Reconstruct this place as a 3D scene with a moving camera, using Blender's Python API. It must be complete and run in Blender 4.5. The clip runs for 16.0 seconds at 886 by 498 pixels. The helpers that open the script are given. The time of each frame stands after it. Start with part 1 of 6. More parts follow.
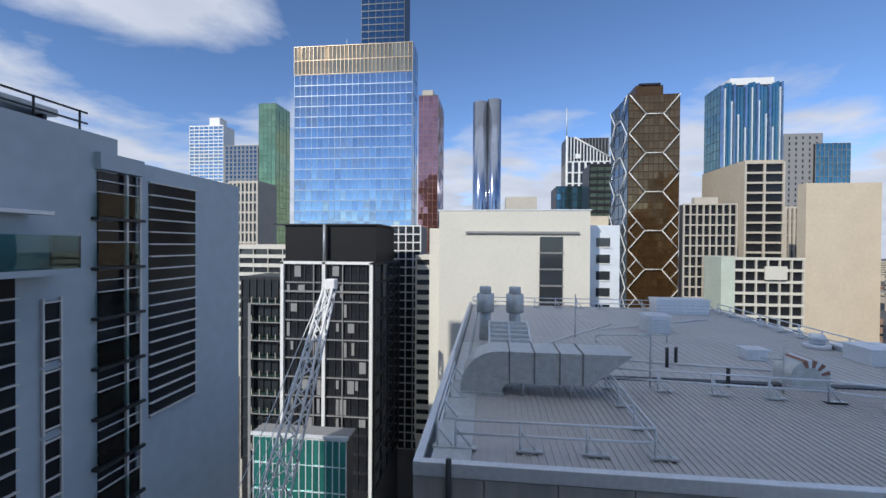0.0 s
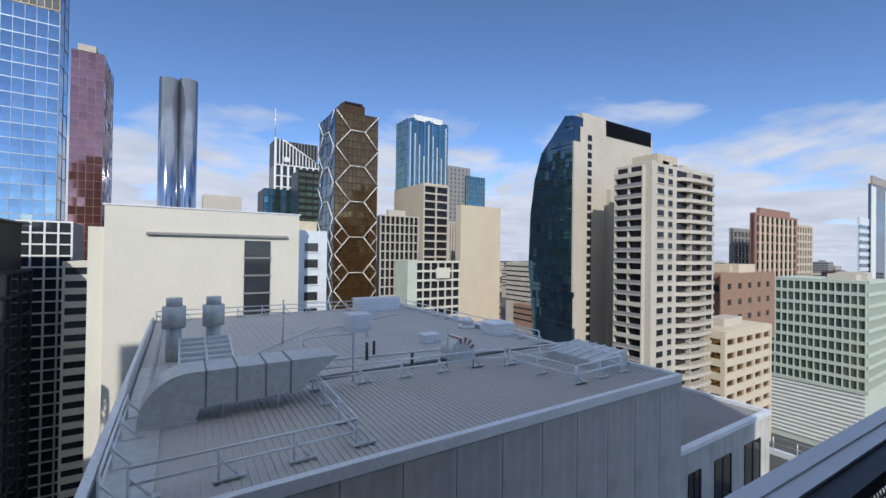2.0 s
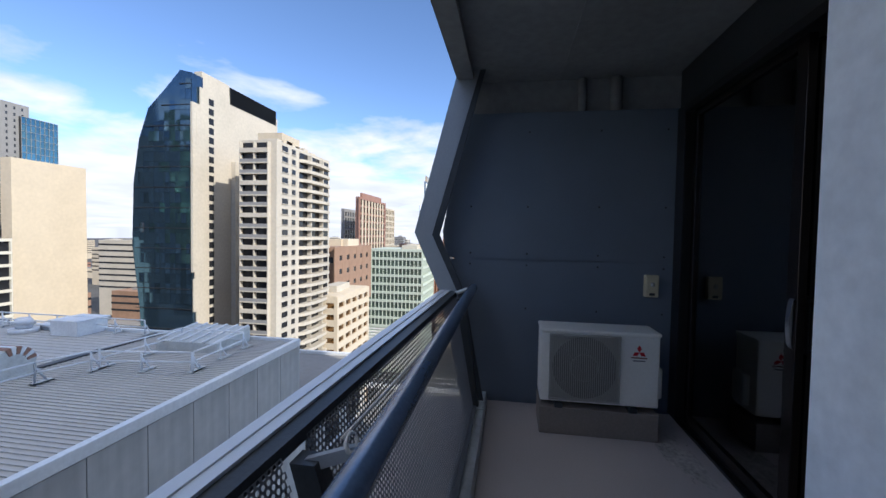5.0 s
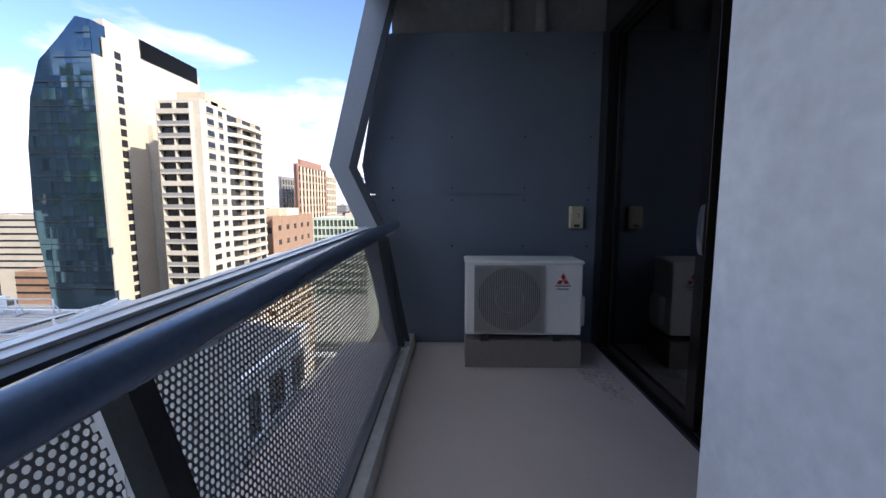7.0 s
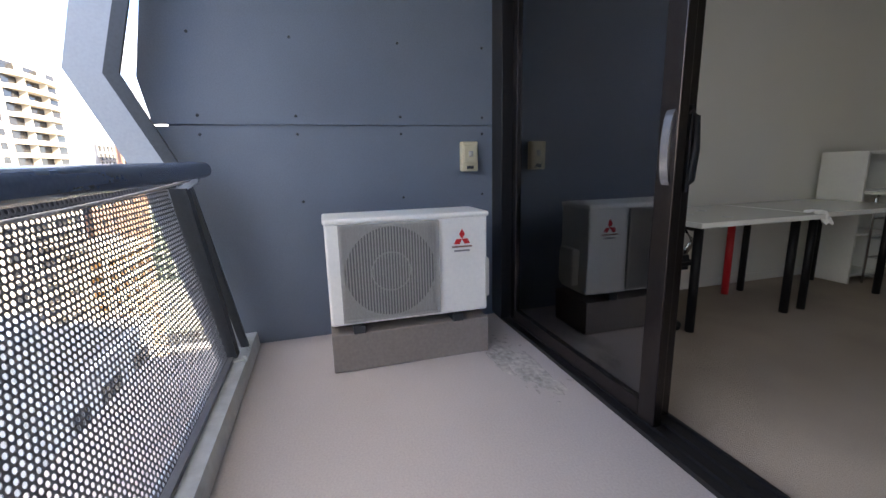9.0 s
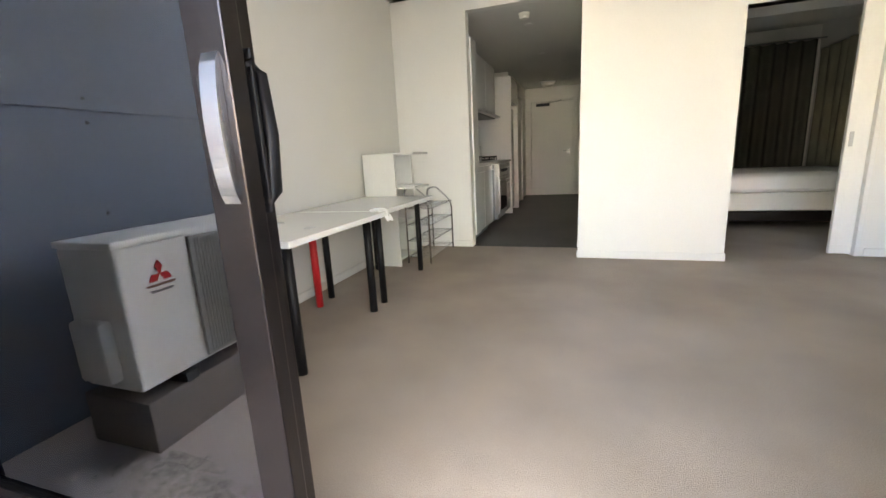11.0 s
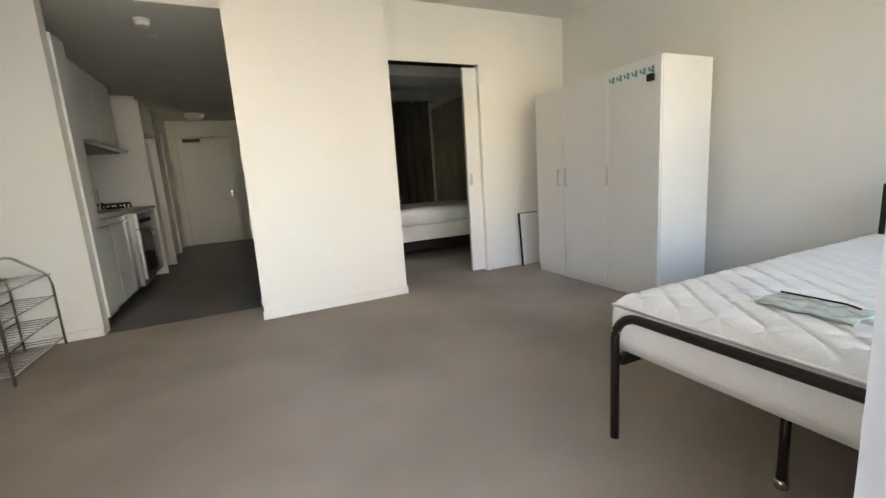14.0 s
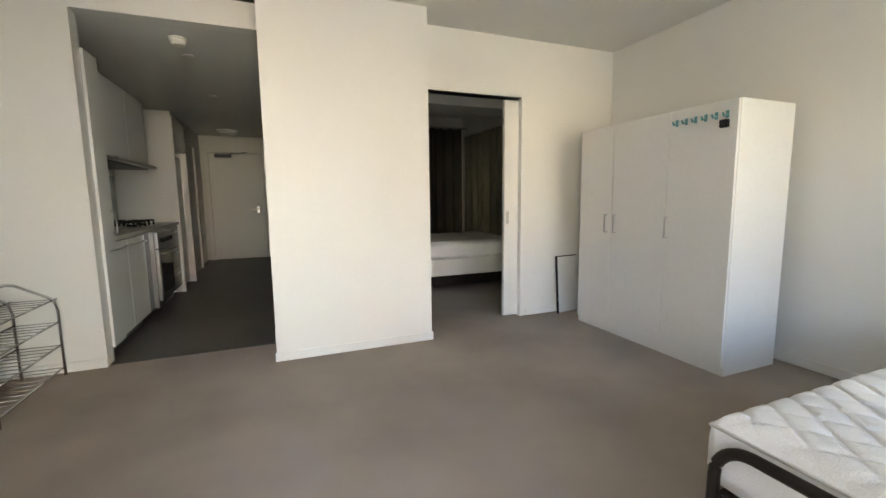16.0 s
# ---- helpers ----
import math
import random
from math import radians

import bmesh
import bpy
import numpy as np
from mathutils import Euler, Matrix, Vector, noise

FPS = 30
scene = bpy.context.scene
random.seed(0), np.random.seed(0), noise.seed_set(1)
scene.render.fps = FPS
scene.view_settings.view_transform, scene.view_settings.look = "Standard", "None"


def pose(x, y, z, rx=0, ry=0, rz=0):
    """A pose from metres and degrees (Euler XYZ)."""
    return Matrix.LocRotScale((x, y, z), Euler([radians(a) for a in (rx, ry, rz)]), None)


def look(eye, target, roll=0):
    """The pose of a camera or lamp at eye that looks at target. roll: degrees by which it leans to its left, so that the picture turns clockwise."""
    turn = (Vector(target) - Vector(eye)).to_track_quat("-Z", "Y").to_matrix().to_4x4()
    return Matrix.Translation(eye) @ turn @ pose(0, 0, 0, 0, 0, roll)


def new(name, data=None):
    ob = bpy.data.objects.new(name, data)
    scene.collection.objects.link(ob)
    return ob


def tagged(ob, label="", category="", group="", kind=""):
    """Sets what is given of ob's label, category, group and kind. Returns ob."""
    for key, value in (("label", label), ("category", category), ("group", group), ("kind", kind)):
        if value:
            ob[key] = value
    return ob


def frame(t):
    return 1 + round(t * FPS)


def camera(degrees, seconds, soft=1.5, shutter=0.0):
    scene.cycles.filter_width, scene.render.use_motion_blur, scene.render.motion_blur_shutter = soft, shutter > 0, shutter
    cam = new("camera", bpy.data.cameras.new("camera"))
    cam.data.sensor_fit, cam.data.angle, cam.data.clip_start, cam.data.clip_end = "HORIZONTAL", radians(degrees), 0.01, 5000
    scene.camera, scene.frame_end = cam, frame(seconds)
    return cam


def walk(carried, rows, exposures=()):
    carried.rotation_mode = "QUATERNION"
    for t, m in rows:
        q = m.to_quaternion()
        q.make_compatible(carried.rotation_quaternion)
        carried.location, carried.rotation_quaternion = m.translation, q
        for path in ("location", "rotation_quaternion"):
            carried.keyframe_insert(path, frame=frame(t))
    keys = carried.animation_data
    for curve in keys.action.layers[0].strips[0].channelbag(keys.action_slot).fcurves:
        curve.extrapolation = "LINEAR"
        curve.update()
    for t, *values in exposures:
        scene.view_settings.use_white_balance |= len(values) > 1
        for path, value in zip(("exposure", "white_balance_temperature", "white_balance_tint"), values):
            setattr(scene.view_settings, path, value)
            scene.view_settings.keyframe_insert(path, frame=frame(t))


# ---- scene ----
cam = camera(93.9, 16.0)
PATH = [
    (0, (-3.935, 1.610, 1.53), (-4.158, 3.597, 1.509), 0.40),
    (0.5, (-3.935, 1.610, 1.53), (-3.816, 3.606, 1.523), 0.40),
    (1, (-3.935, 1.610, 1.53), (-3.472, 3.556, 1.530), 0.50),
    (1.5, (-3.935, 1.610, 1.53), (-3.147, 3.448, 1.537), 0.60),
    (2, (-3.935, 1.610, 1.53), (-2.864, 3.299, 1.547), 0.80),
    (2.5, (-3.930, 1.610, 1.53), (-2.618, 3.120, 1.551), 1.10),
    (3, (-3.920, 1.604, 1.53), (-2.404, 2.908, 1.551), 1.20),
    (3.5, (-3.876, 1.598, 1.527), (-2.189, 2.673, 1.534), 1.10),
    (4, (-3.833, 1.548, 1.522), (-2.007, 2.364, 1.508), 1.10),
    (4.5, (-3.79, 1.463, 1.51), (-1.868, 2.013, 1.472), 1.10),
    (5, (-3.728, 1.37, 1.494), (-1.755, 1.688, 1.424), 1.00),
    (5.2, (-3.71, 1.345, 1.485), (-1.727, 1.587, 1.400), 0.95),
    (6.3, (-3.56, 1.23, 1.32), (-1.571, 1.326, 1.139), 0.30),
    (7.4, (-3.43, 1.197, 1.156), (-1.446, 1.216, 0.904), -0.40),
    (8.2, (-3.078, 1.203, 1.043), (-1.108, 1.051, 0.733), -1.10),
    (10.3, (-2.06, 0.746, 1.033), (-0.804, -0.750, 0.603), -3.70),
    (10.5, (-2.047, 0.683, 1.027), (-0.974, -0.952, 0.606), -4.60),
    (11, (-2.001, 0.548, 1.017), (-1.369, -1.299, 0.584), -3.00),
    (11.5, (-2, 0.501, 1.018), (-1.713, -1.431, 0.588), -1.80),
    (12, (-1.946, 0.433, 1.019), (-1.916, -1.524, 0.610), -1.20),
    (12.5, (-1.926, 0.351, 1.032), (-2.075, -1.605, 0.645), -1.30),
    (13, (-1.922, 0.228, 1.032), (-2.269, -1.706, 0.658), -2.00),
    (13.5, (-1.933, 0.089, 1.016), (-2.507, -1.793, 0.658), -3.00),
    (14, (-1.979, -0.033, 1.037), (-2.794, -1.827, 0.694), -3.90),
    (14.5, (-2.024, -0.159, 1.037), (-3.061, -1.841, 0.728), -4.70),
    (15, (-2.046, -0.282, 1.077), (-3.199, -1.896, 0.822), -4.30),
    (15.5, (-2.036, -0.353, 1.14), (-3.059, -2.055, 0.903), -2.30),
    (16, (-2.029, -0.371, 1.186), (-2.764, -2.215, 0.942), -0.70),
]
EXPOSURES = [(0, 0.67, 5900, 10), (3.0, 0.67, 5900, 10), (5.0, 1.3, 6100, 11), (7.4, 2.15, 6700, 14), (8.2, 3.0, 7200, 15), (10.3, 5.1, 8200, 13), (11.0, 5.75, 8550, 13), (12.5, 5.5, 8550, 13), (14.0, 5.4, 8550, 13), (16.0, 5.38, 8550, 13)]
walk(cam, [(t, look(e, g, r)) for t, e, g, r in PATH], EXPOSURES)

# ---- sky, sun ----
SUN_FROM = Vector((-0.5, -0.87, 0.62)).normalized()
sun = new("sun", bpy.data.lights.new("sun", "SUN"))
sun.data.energy, sun.data.angle, sun.data.color = 2.4, radians(0.5), (1.0, 0.90, 0.74)
sun.matrix_world = look(SUN_FROM * 100, (0, 0, 0))

world = bpy.data.worlds.new("sky")
scene.world = world
world.use_nodes = True
W = world.node_tree
W.nodes.clear()


def wn(kind, **kw):
    n = W.nodes.new(kind)
    for k, v in kw.items():
        n.inputs[k].default_value = v
    return n


sky = wn("ShaderNodeTexSky")
sky.sky_type, sky.sun_disc = "NISHITA", False
sky.air_density, sky.dust_density, sky.ozone_density, sky.altitude = 0.75, 0.0, 3.0, 1200.0
sky.sun_elevation, sky.sun_rotation = math.asin(SUN_FROM.z), math.atan2(SUN_FROM.x, SUN_FROM.y)
coord = wn("ShaderNodeTexCoord")
sep = wn("ShaderNodeSeparateXYZ")
W.links.new(coord.outputs["Generated"], sep.inputs[0])


def wmath(op, a, b=None, clamp=False):
    n = W.nodes.new("ShaderNodeMath")
    n.operation, n.use_clamp = op, clamp
    for k, v in enumerate((a, b)):
        if v is None:
            continue
        if isinstance(v, (int, float)):
            n.inputs[k].default_value = v
        else:
            W.links.new(v, n.inputs[k])
    return n.outputs[0]


up = wmath("MAXIMUM", sep.outputs["Z"], 0.0)
flat = wmath("ADD", up, 0.10)
comb = wn("ShaderNodeCombineXYZ")
W.links.new(wmath("DIVIDE", sep.outputs["X"], flat), comb.inputs[0])
W.links.new(wmath("DIVIDE", sep.outputs["Y"], flat), comb.inputs[1])
puffs = wn("ShaderNodeTexNoise", Scale=1.15, Detail=9.0, Roughness=0.55, Distortion=0.25)
W.links.new(comb.outputs[0], puffs.inputs["Vector"])
# more cloud low over the horizon; unseen cloud overhead, added to brighten the shade
low = wmath("MULTIPLY", wmath("MAXIMUM", wmath("SUBTRACT", 0.34, up), 0.0), 1.6)
high = wmath("MULTIPLY", wmath("MAXIMUM", wmath("SUBTRACT", up, 0.52), 0.0), 0.9)
# one broad cloud stands over the left-hand block
off = wn("ShaderNodeVectorMath")
off.operation = "SUBTRACT"
W.links.new(coord.outputs["Generated"], off.inputs[0])
off.inputs[1].default_value = (-0.60, 0.66, 0.455)
squash = wn("ShaderNodeVectorMath")
squash.operation = "MULTIPLY"
W.links.new(off.outputs[0], squash.inputs[0])
squash.inputs[1].default_value = (1.0, 1.0, 2.4)
gap = wn("ShaderNodeVectorMath")
gap.operation = "LENGTH"
W.links.new(squash.outputs[0], gap.inputs[0])
lone = wmath("MULTIPLY", wmath("MAXIMUM", wmath("SUBTRACT", 0.30, gap.outputs["Value"]), 0.0), 2.2)
# the half of the sky over the building is cloudier
rear = wmath("MULTIPLY", wmath("MAXIMUM", wmath("MULTIPLY", sep.outputs["Y"], -1.0), 0.0), 0.05)
low = wmath("MULTIPLY", low, wmath("ADD", wmath("MULTIPLY", sep.outputs["Y"], 0.6), 0.7, True))
low = wmath("ADD", wmath("ADD", wmath("ADD", low, high), lone), rear)
mask = wmath("MULTIPLY", wmath("SUBTRACT", wmath("ADD", puffs.outputs["Fac"], low), 0.60), 5.5, True)
shade = wn("ShaderNodeTexNoise", Scale=1.7, Detail=5.0)
W.links.new(comb.outputs[0], shade.inputs["Vector"])
tone = wn("ShaderNodeMix")
tone.data_type = "RGBA"
W.links.new(shade.outputs["Fac"], tone.inputs["Factor"])
tone.inputs["A"].default_value = (2.7, 2.9, 3.4, 1)
tone.inputs["B"].default_value = (5.3, 5.3, 5.5, 1)
over = wn("ShaderNodeMix")
over.data_type = "RGBA"
W.links.new(mask, over.inputs["Factor"])
W.links.new(sky.outputs[0], over.inputs["A"])
W.links.new(tone.outputs["Result"], over.inputs["B"])
back = wn("ShaderNodeBackground", Strength=0.10)
W.links.new(over.outputs["Result"], back.inputs["Color"])
wout = wn("ShaderNodeOutputWorld")
W.links.new(back.outputs[0], wout.inputs[0])

# area lamps added at the door and the unseen window to brighten the room
for at, w, h, power in (((-1.95, -0.195, 1.27), 0.95, 2.3, 0.58), ((-4.05, 0.46, 1.5), 2.0, 1.7, 0.14)):
    lamp = new("opening_fill", bpy.data.lights.new("opening_fill", "AREA"))
    lamp.data.shape, lamp.data.size, lamp.data.size_y = "RECTANGLE", w, h
    lamp.data.energy, lamp.data.color = power, (0.82, 0.91, 1.0)
    lamp.matrix_world = look(at, (at[0], at[1] - 1, at[2]))

# ---- materials ----


def mat(name, color, rough=0.6, metal=0.0, grain=40.0, vary=0.12, stain=1.5, bump=0.15, random_tint=0.0, coat=0.0, spec=0.5, dirt=None, runs=None):
    """Colour with fine grain and broad stains, in the object's own metres."""
    m = bpy.data.materials.new(name)
    m.use_nodes = True
    t = m.node_tree
    b = t.nodes["Principled BSDF"]
    b.inputs["Roughness"].default_value, b.inputs["Metallic"].default_value = rough, metal
    b.inputs["Coat Weight"].default_value, b.inputs["Specular IOR Level"].default_value = coat, spec
    tc = t.nodes.new("ShaderNodeTexCoord")
    fine, broad = t.nodes.new("ShaderNodeTexNoise"), t.nodes.new("ShaderNodeTexNoise")
    fine.inputs["Scale"].default_value, fine.inputs["Detail"].default_value = grain, 4
    broad.inputs["Scale"].default_value, broad.inputs["Detail"].default_value = stain, 5
    for n in (fine, broad):
        t.links.new(tc.outputs["Object"], n.inputs["Vector"])
    if runs:
        mp = t.nodes.new("ShaderNodeMapping")
        mp.inputs["Scale"].default_value = runs
        t.links.new(tc.outputs["Object"], mp.inputs["Vector"])
        t.links.new(mp.outputs[0], broad.inputs["Vector"])
    add = t.nodes.new("ShaderNodeMath")
    add.operation = "ADD"
    t.links.new(fine.outputs["Fac"], add.inputs[0])
    t.links.new(broad.outputs["Fac"], add.inputs[1])
    last = add.outputs[0]
    if random_tint:
        info = t.nodes.new("ShaderNodeObjectInfo")
        k = t.nodes.new("ShaderNodeMath")
        k.operation = "MULTIPLY_ADD"
        t.links.new(info.outputs["Random"], k.inputs[0])
        k.inputs[1].default_value = random_tint
        t.links.new(last, k.inputs[2])
        last = k.outputs[0]
    span = t.nodes.new("ShaderNodeMapRange")
    span.inputs["From Min"].default_value, span.inputs["From Max"].default_value = 0.6, 1.4 + random_tint
    t.links.new(last, span.inputs["Value"])
    mix = t.nodes.new("ShaderNodeMix")
    mix.data_type = "RGBA"
    t.links.new(span.outputs[0], mix.inputs["Factor"])
    c = Vector(color)
    d = Vector(dirt) if dirt else c * (1 - vary * 1.6)
    mix.inputs["A"].default_value = (*d, 1)
    mix.inputs["B"].default_value = (*[min(v * (1 + vary), 0.95) for v in c], 1)
    t.links.new(mix.outputs["Result"], b.inputs["Base Color"])
    if bump:
        bp = t.nodes.new("ShaderNodeBump")
        bp.inputs["Strength"].default_value, bp.inputs["Distance"].default_value = bump, 0.01
        t.links.new(fine.outputs["Fac"], bp.inputs["Height"])
        t.links.new(bp.outputs[0], b.inputs["Normal"])
    return m


def clear_glass(name, tint, gloss=1.0):
    m = bpy.data.materials.new(name)
    m.use_nodes = True
    t = m.node_tree
    t.nodes.remove(t.nodes["Principled BSDF"])
    tr, gl, mx, fr = (t.nodes.new("ShaderNode" + k) for k in ("BsdfTransparent", "BsdfGlossy", "MixShader", "Fresnel"))
    tr.inputs["Color"].default_value = (*tint, 1)
    gl.inputs["Roughness"].default_value = 0.0
    fr.inputs["IOR"].default_value = 1.5 * gloss
    t.links.new(fr.outputs[0], mx.inputs[0])
    t.links.new(tr.outputs[0], mx.inputs[1])
    t.links.new(gl.outputs[0], mx.inputs[2])
    t.links.new(mx.outputs[0], t.nodes["Material Output"].inputs[0])
    return m


M_wall = mat("white_paint", (0.78, 0.765, 0.72), 0.55, grain=90, vary=0.02, stain=0.8, bump=0.015)
M_ceiling = mat("ceiling_paint", (0.75, 0.74, 0.70), 0.7, grain=60, vary=0.03, bump=0.05)
M_carpet = mat("grey_carpet", (0.44, 0.37, 0.315), 0.95, grain=260, vary=0.22, stain=1.3, bump=0.9, spec=0.1)
M_vinyl = mat("dark_floor", (0.11, 0.098, 0.088), 0.45, grain=30, vary=0.2, bump=0.1)
M_balc = mat("balcony_membrane", (0.52, 0.465, 0.44), 0.6, grain=120, vary=0.1, stain=1.1, bump=0.15)
M_navy = mat("blue_grey_sheet", (0.155, 0.186, 0.23), 0.5, grain=140, vary=0.1, stain=1.6, bump=0.12)
M_render = mat("pale_render", (0.72, 0.75, 0.77), 0.75, grain=25, vary=0.10, stain=4.0, bump=0.25)
M_black = mat("black_aluminium", (0.02, 0.02, 0.022), 0.32, 0.3, grain=200, vary=0.2, bump=0.05)
M_stile = mat("bronze_aluminium", (0.05, 0.043, 0.042), 0.25, 0.85, grain=200, vary=0.15, bump=0.05)
M_chrome = mat("chrome", (0.62, 0.62, 0.63), 0.24, 1.0, grain=60, vary=0.05, bump=0.0)
M_galv = mat("galvanised_steel", (0.62, 0.645, 0.64), 0.42, 0.3, grain=18, vary=0.16, stain=3, bump=0.1)
M_fin = mat("grey_metal_sheet", (0.34, 0.36, 0.38), 0.42, 0.35, grain=80, vary=0.07, bump=0.05)
M_screen = mat("perforated_sheet", (0.20, 0.205, 0.22), 0.45, 0.4, grain=90, vary=0.08, bump=0.05)
M_rail = mat("dark_blue_rail_paint", (0.12, 0.185, 0.30), 0.25, 0.2, grain=70, vary=0.12, bump=0.05)
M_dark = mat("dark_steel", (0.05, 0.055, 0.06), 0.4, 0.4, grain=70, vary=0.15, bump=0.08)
M_soffit = mat("concrete_soffit", (0.30, 0.30, 0.29), 0.8, grain=14, vary=0.14, bump=0.2)
M_acwhite = mat("cream_enamel", (0.90, 0.88, 0.81), 0.35, grain=50, vary=0.04, stain=3, bump=0.03)
M_acgrille = mat("grey_plastic_grille", (0.42, 0.405, 0.365), 0.5, grain=80, vary=0.1, bump=0.05)
M_plinth = mat("brown_grey_plinth", (0.26, 0.222, 0.195), 0.7, grain=60, vary=0.12, bump=0.15)
M_red = mat("red_lacquer", (0.62, 0.02, 0.025), 0.35, grain=60, vary=0.05, bump=0.0)
M_gloss = mat("white_laminate", (0.80, 0.80, 0.77), 0.16, grain=30, vary=0.025, bump=0.0, coat=0.3)
M_matt = mat("white_melamine", (0.78, 0.77, 0.735), 0.4, grain=40, vary=0.025, bump=0.02)
M_blackp = mat("black_powder_coat", (0.008, 0.008, 0.009), 0.5, spec=0.25, grain=90, vary=0.2, bump=0.05)
M_brown = mat("dark_brown_steel", (0.014, 0.010, 0.009), 0.42, 0.2, grain=90, vary=0.2, bump=0.05)
M_quilt = mat("white_quilted_fabric", (0.85, 0.85, 0.845), 0.85, grain=220, vary=0.05, stain=5, bump=0.4)
M_curtain = mat("dark_curtain", (0.20, 0.19, 0.15), 0.9, grain=120, vary=0.2, bump=0.4)
M_steel = mat("brushed_steel", (0.55, 0.55, 0.54), 0.28, 1.0, grain=120, vary=0.08, bump=0.05)
M_ovenglass = mat("black_oven_glass", (0.015, 0.015, 0.016), 0.06, grain=30, vary=0.1, bump=0.0)
M_stone = mat("pale_benchtop", (0.52, 0.51, 0.49), 0.3, grain=180, vary=0.12, bump=0.0)
M_splash = mat("pale_splashback", (0.50, 0.53, 0.53), 0.12, grain=20, vary=0.04, bump=0.0, coat=0.5)
M_teal = mat("teal_enamel", (0.10, 0.34, 0.36), 0.35, grain=60, vary=0.06, bump=0.0)
M_plastic = mat("clear_grey_plastic", (0.50, 0.56, 0.53), 0.15, grain=30, vary=0.2, stain=20, bump=0.6)
M_winglass = clear_glass("window_glass", (0.85, 0.88, 0.87))
# the fan well's shade, put into a dark grey
M_acdark = mat("fan_well_shade_grey", (0.19, 0.185, 0.175), 0.7, grain=60, vary=0.1, bump=0.0)
M_glass = clear_glass("tinted_door_glass", (0.70, 0.72, 0.72), 1.65)
M_softglass = clear_glass("balcony_glass", (0.55, 0.70, 0.68), 0.97)
M_ivory = mat("yellowed_ivory_plastic", (0.60, 0.53, 0.36), 0.45, grain=60, vary=0.05, stain=9, bump=0.03)
M_cap = mat("pale_coated_capping", (0.70, 0.74, 0.79), 0.3, 0.1, grain=8, vary=0.06, stain=1.2, bump=0.03)
M_olive = mat("olive_wall_darkener", (0.38, 0.355, 0.26), 0.9, grain=120, vary=0.2, bump=0.4)
M_crane = mat("white_crane_paint", (0.80, 0.81, 0.82), 0.45, grain=5, vary=0.06, stain=0.5, bump=0.0)
M_rope = mat("white_rope", (0.6, 0.58, 0.55), 0.9, grain=200, vary=0.2, bump=0.5)

# city
M_ground = mat("city_ground", (0.09, 0.09, 0.088), 0.9, grain=0.6, vary=0.3, stain=0.02, bump=0.0)
M_metalroof = mat("grey_metal_roof", (0.54, 0.535, 0.525), 0.55, 0.1, grain=3, vary=0.1, stain=0.25, bump=0.05)
M_flash = mat("pale_flashing", (0.81, 0.84, 0.88), 0.4, 0.3, grain=6, vary=0.1, stain=0.6, bump=0.05)
M_panel = mat("stained_concrete_panel", (0.56, 0.55, 0.525), 0.85, grain=0.6, vary=0.04, stain=1.6, bump=0.02, dirt=(0.31, 0.30, 0.285), runs=(1, 1, 0.04))
M_conc = mat("warm_concrete", (0.50, 0.46, 0.39), 0.85, grain=1.5, vary=0.10, stain=0.12, bump=0.1)
M_beige = mat("beige_concrete", (0.50, 0.435, 0.335), 0.85, grain=1.2, vary=0.09, stain=0.15, bump=0.1)
M_tan = mat("tan_wall", (0.58, 0.505, 0.39), 0.85, grain=1.2, vary=0.07, stain=0.2, bump=0.1)
M_cream = mat("cream_painted_wall", (0.62, 0.60, 0.53), 0.75, grain=2.0, vary=0.05, stain=0.15, bump=0.08)
M_brick = mat("brown_brick", (0.30, 0.19, 0.13), 0.85, grain=4, vary=0.15, stain=0.3, bump=0.1)
M_redgran = mat("red_granite", (0.30, 0.165, 0.12), 0.6, grain=2, vary=0.12, stain=0.2, bump=0.0)
M_greywall = mat("blue_grey_painted_wall", (0.50, 0.585, 0.65), 0.75, grain=1.5, vary=0.07, stain=0.25, bump=0.08)
M_whitef = mat("white_frame", (0.74, 0.74, 0.72), 0.5, grain=4, vary=0.06, stain=0.5, bump=0.0)
M_dkframe = mat("charcoal_cladding", (0.028, 0.03, 0.034), 0.4, 0.2, grain=3, vary=0.2, stain=0.3, bump=0.0)
M_midgrey = mat("grey_stone_cladding", (0.25, 0.25, 0.25), 0.7, grain=2, vary=0.1, stain=0.2, bump=0.0)
M_bronze = mat("bronze_cladding", (0.10, 0.055, 0.022), 0.35, 0.5, grain=2, vary=0.2, stain=0.2, bump=0.0)
M_paleg = mat("pale_green_cladding", (0.50, 0.56, 0.48), 0.6, grain=2, vary=0.08, stain=0.2, bump=0.0)


def facade_glass(name, color, metal=0.85, rough=0.05, tint=0.8):
    return mat(name, color, rough, metal, grain=0.5, vary=0.22, stain=0.08, bump=0.0, random_tint=tint)


G_blue = facade_glass("blue_mirror_glass", (0.35, 0.43, 0.52), 0.9, 0.04, 0.3)
G_black = mat("black_window_glass", (0.020, 0.022, 0.027), 0.1, grain=0.5, vary=0.3, stain=0.3, bump=0.0, spec=0.25)
M_mullion = mat("blue_grey_mullion", (0.36, 0.41, 0.48), 0.4, 0.4, grain=2, vary=0.1, stain=0.2, bump=0.0)
M_brass = mat("brass_anodised_mullion", (0.34, 0.27, 0.19), 0.35, 0.5, grain=2, vary=0.15, stain=0.2, bump=0.0)
G_gold = facade_glass("gold_mirror_glass", (0.56, 0.40, 0.23), 0.9, 0.08, 0.6)
G_bronze = facade_glass("bronze_mirror_glass", (0.23, 0.135, 0.06), 0.78, 0.07)
G_teal = facade_glass("teal_mirror_glass", (0.13, 0.27, 0.33))
G_green = facade_glass("green_mirror_glass", (0.26, 0.36, 0.18), 0.8, 0.12)
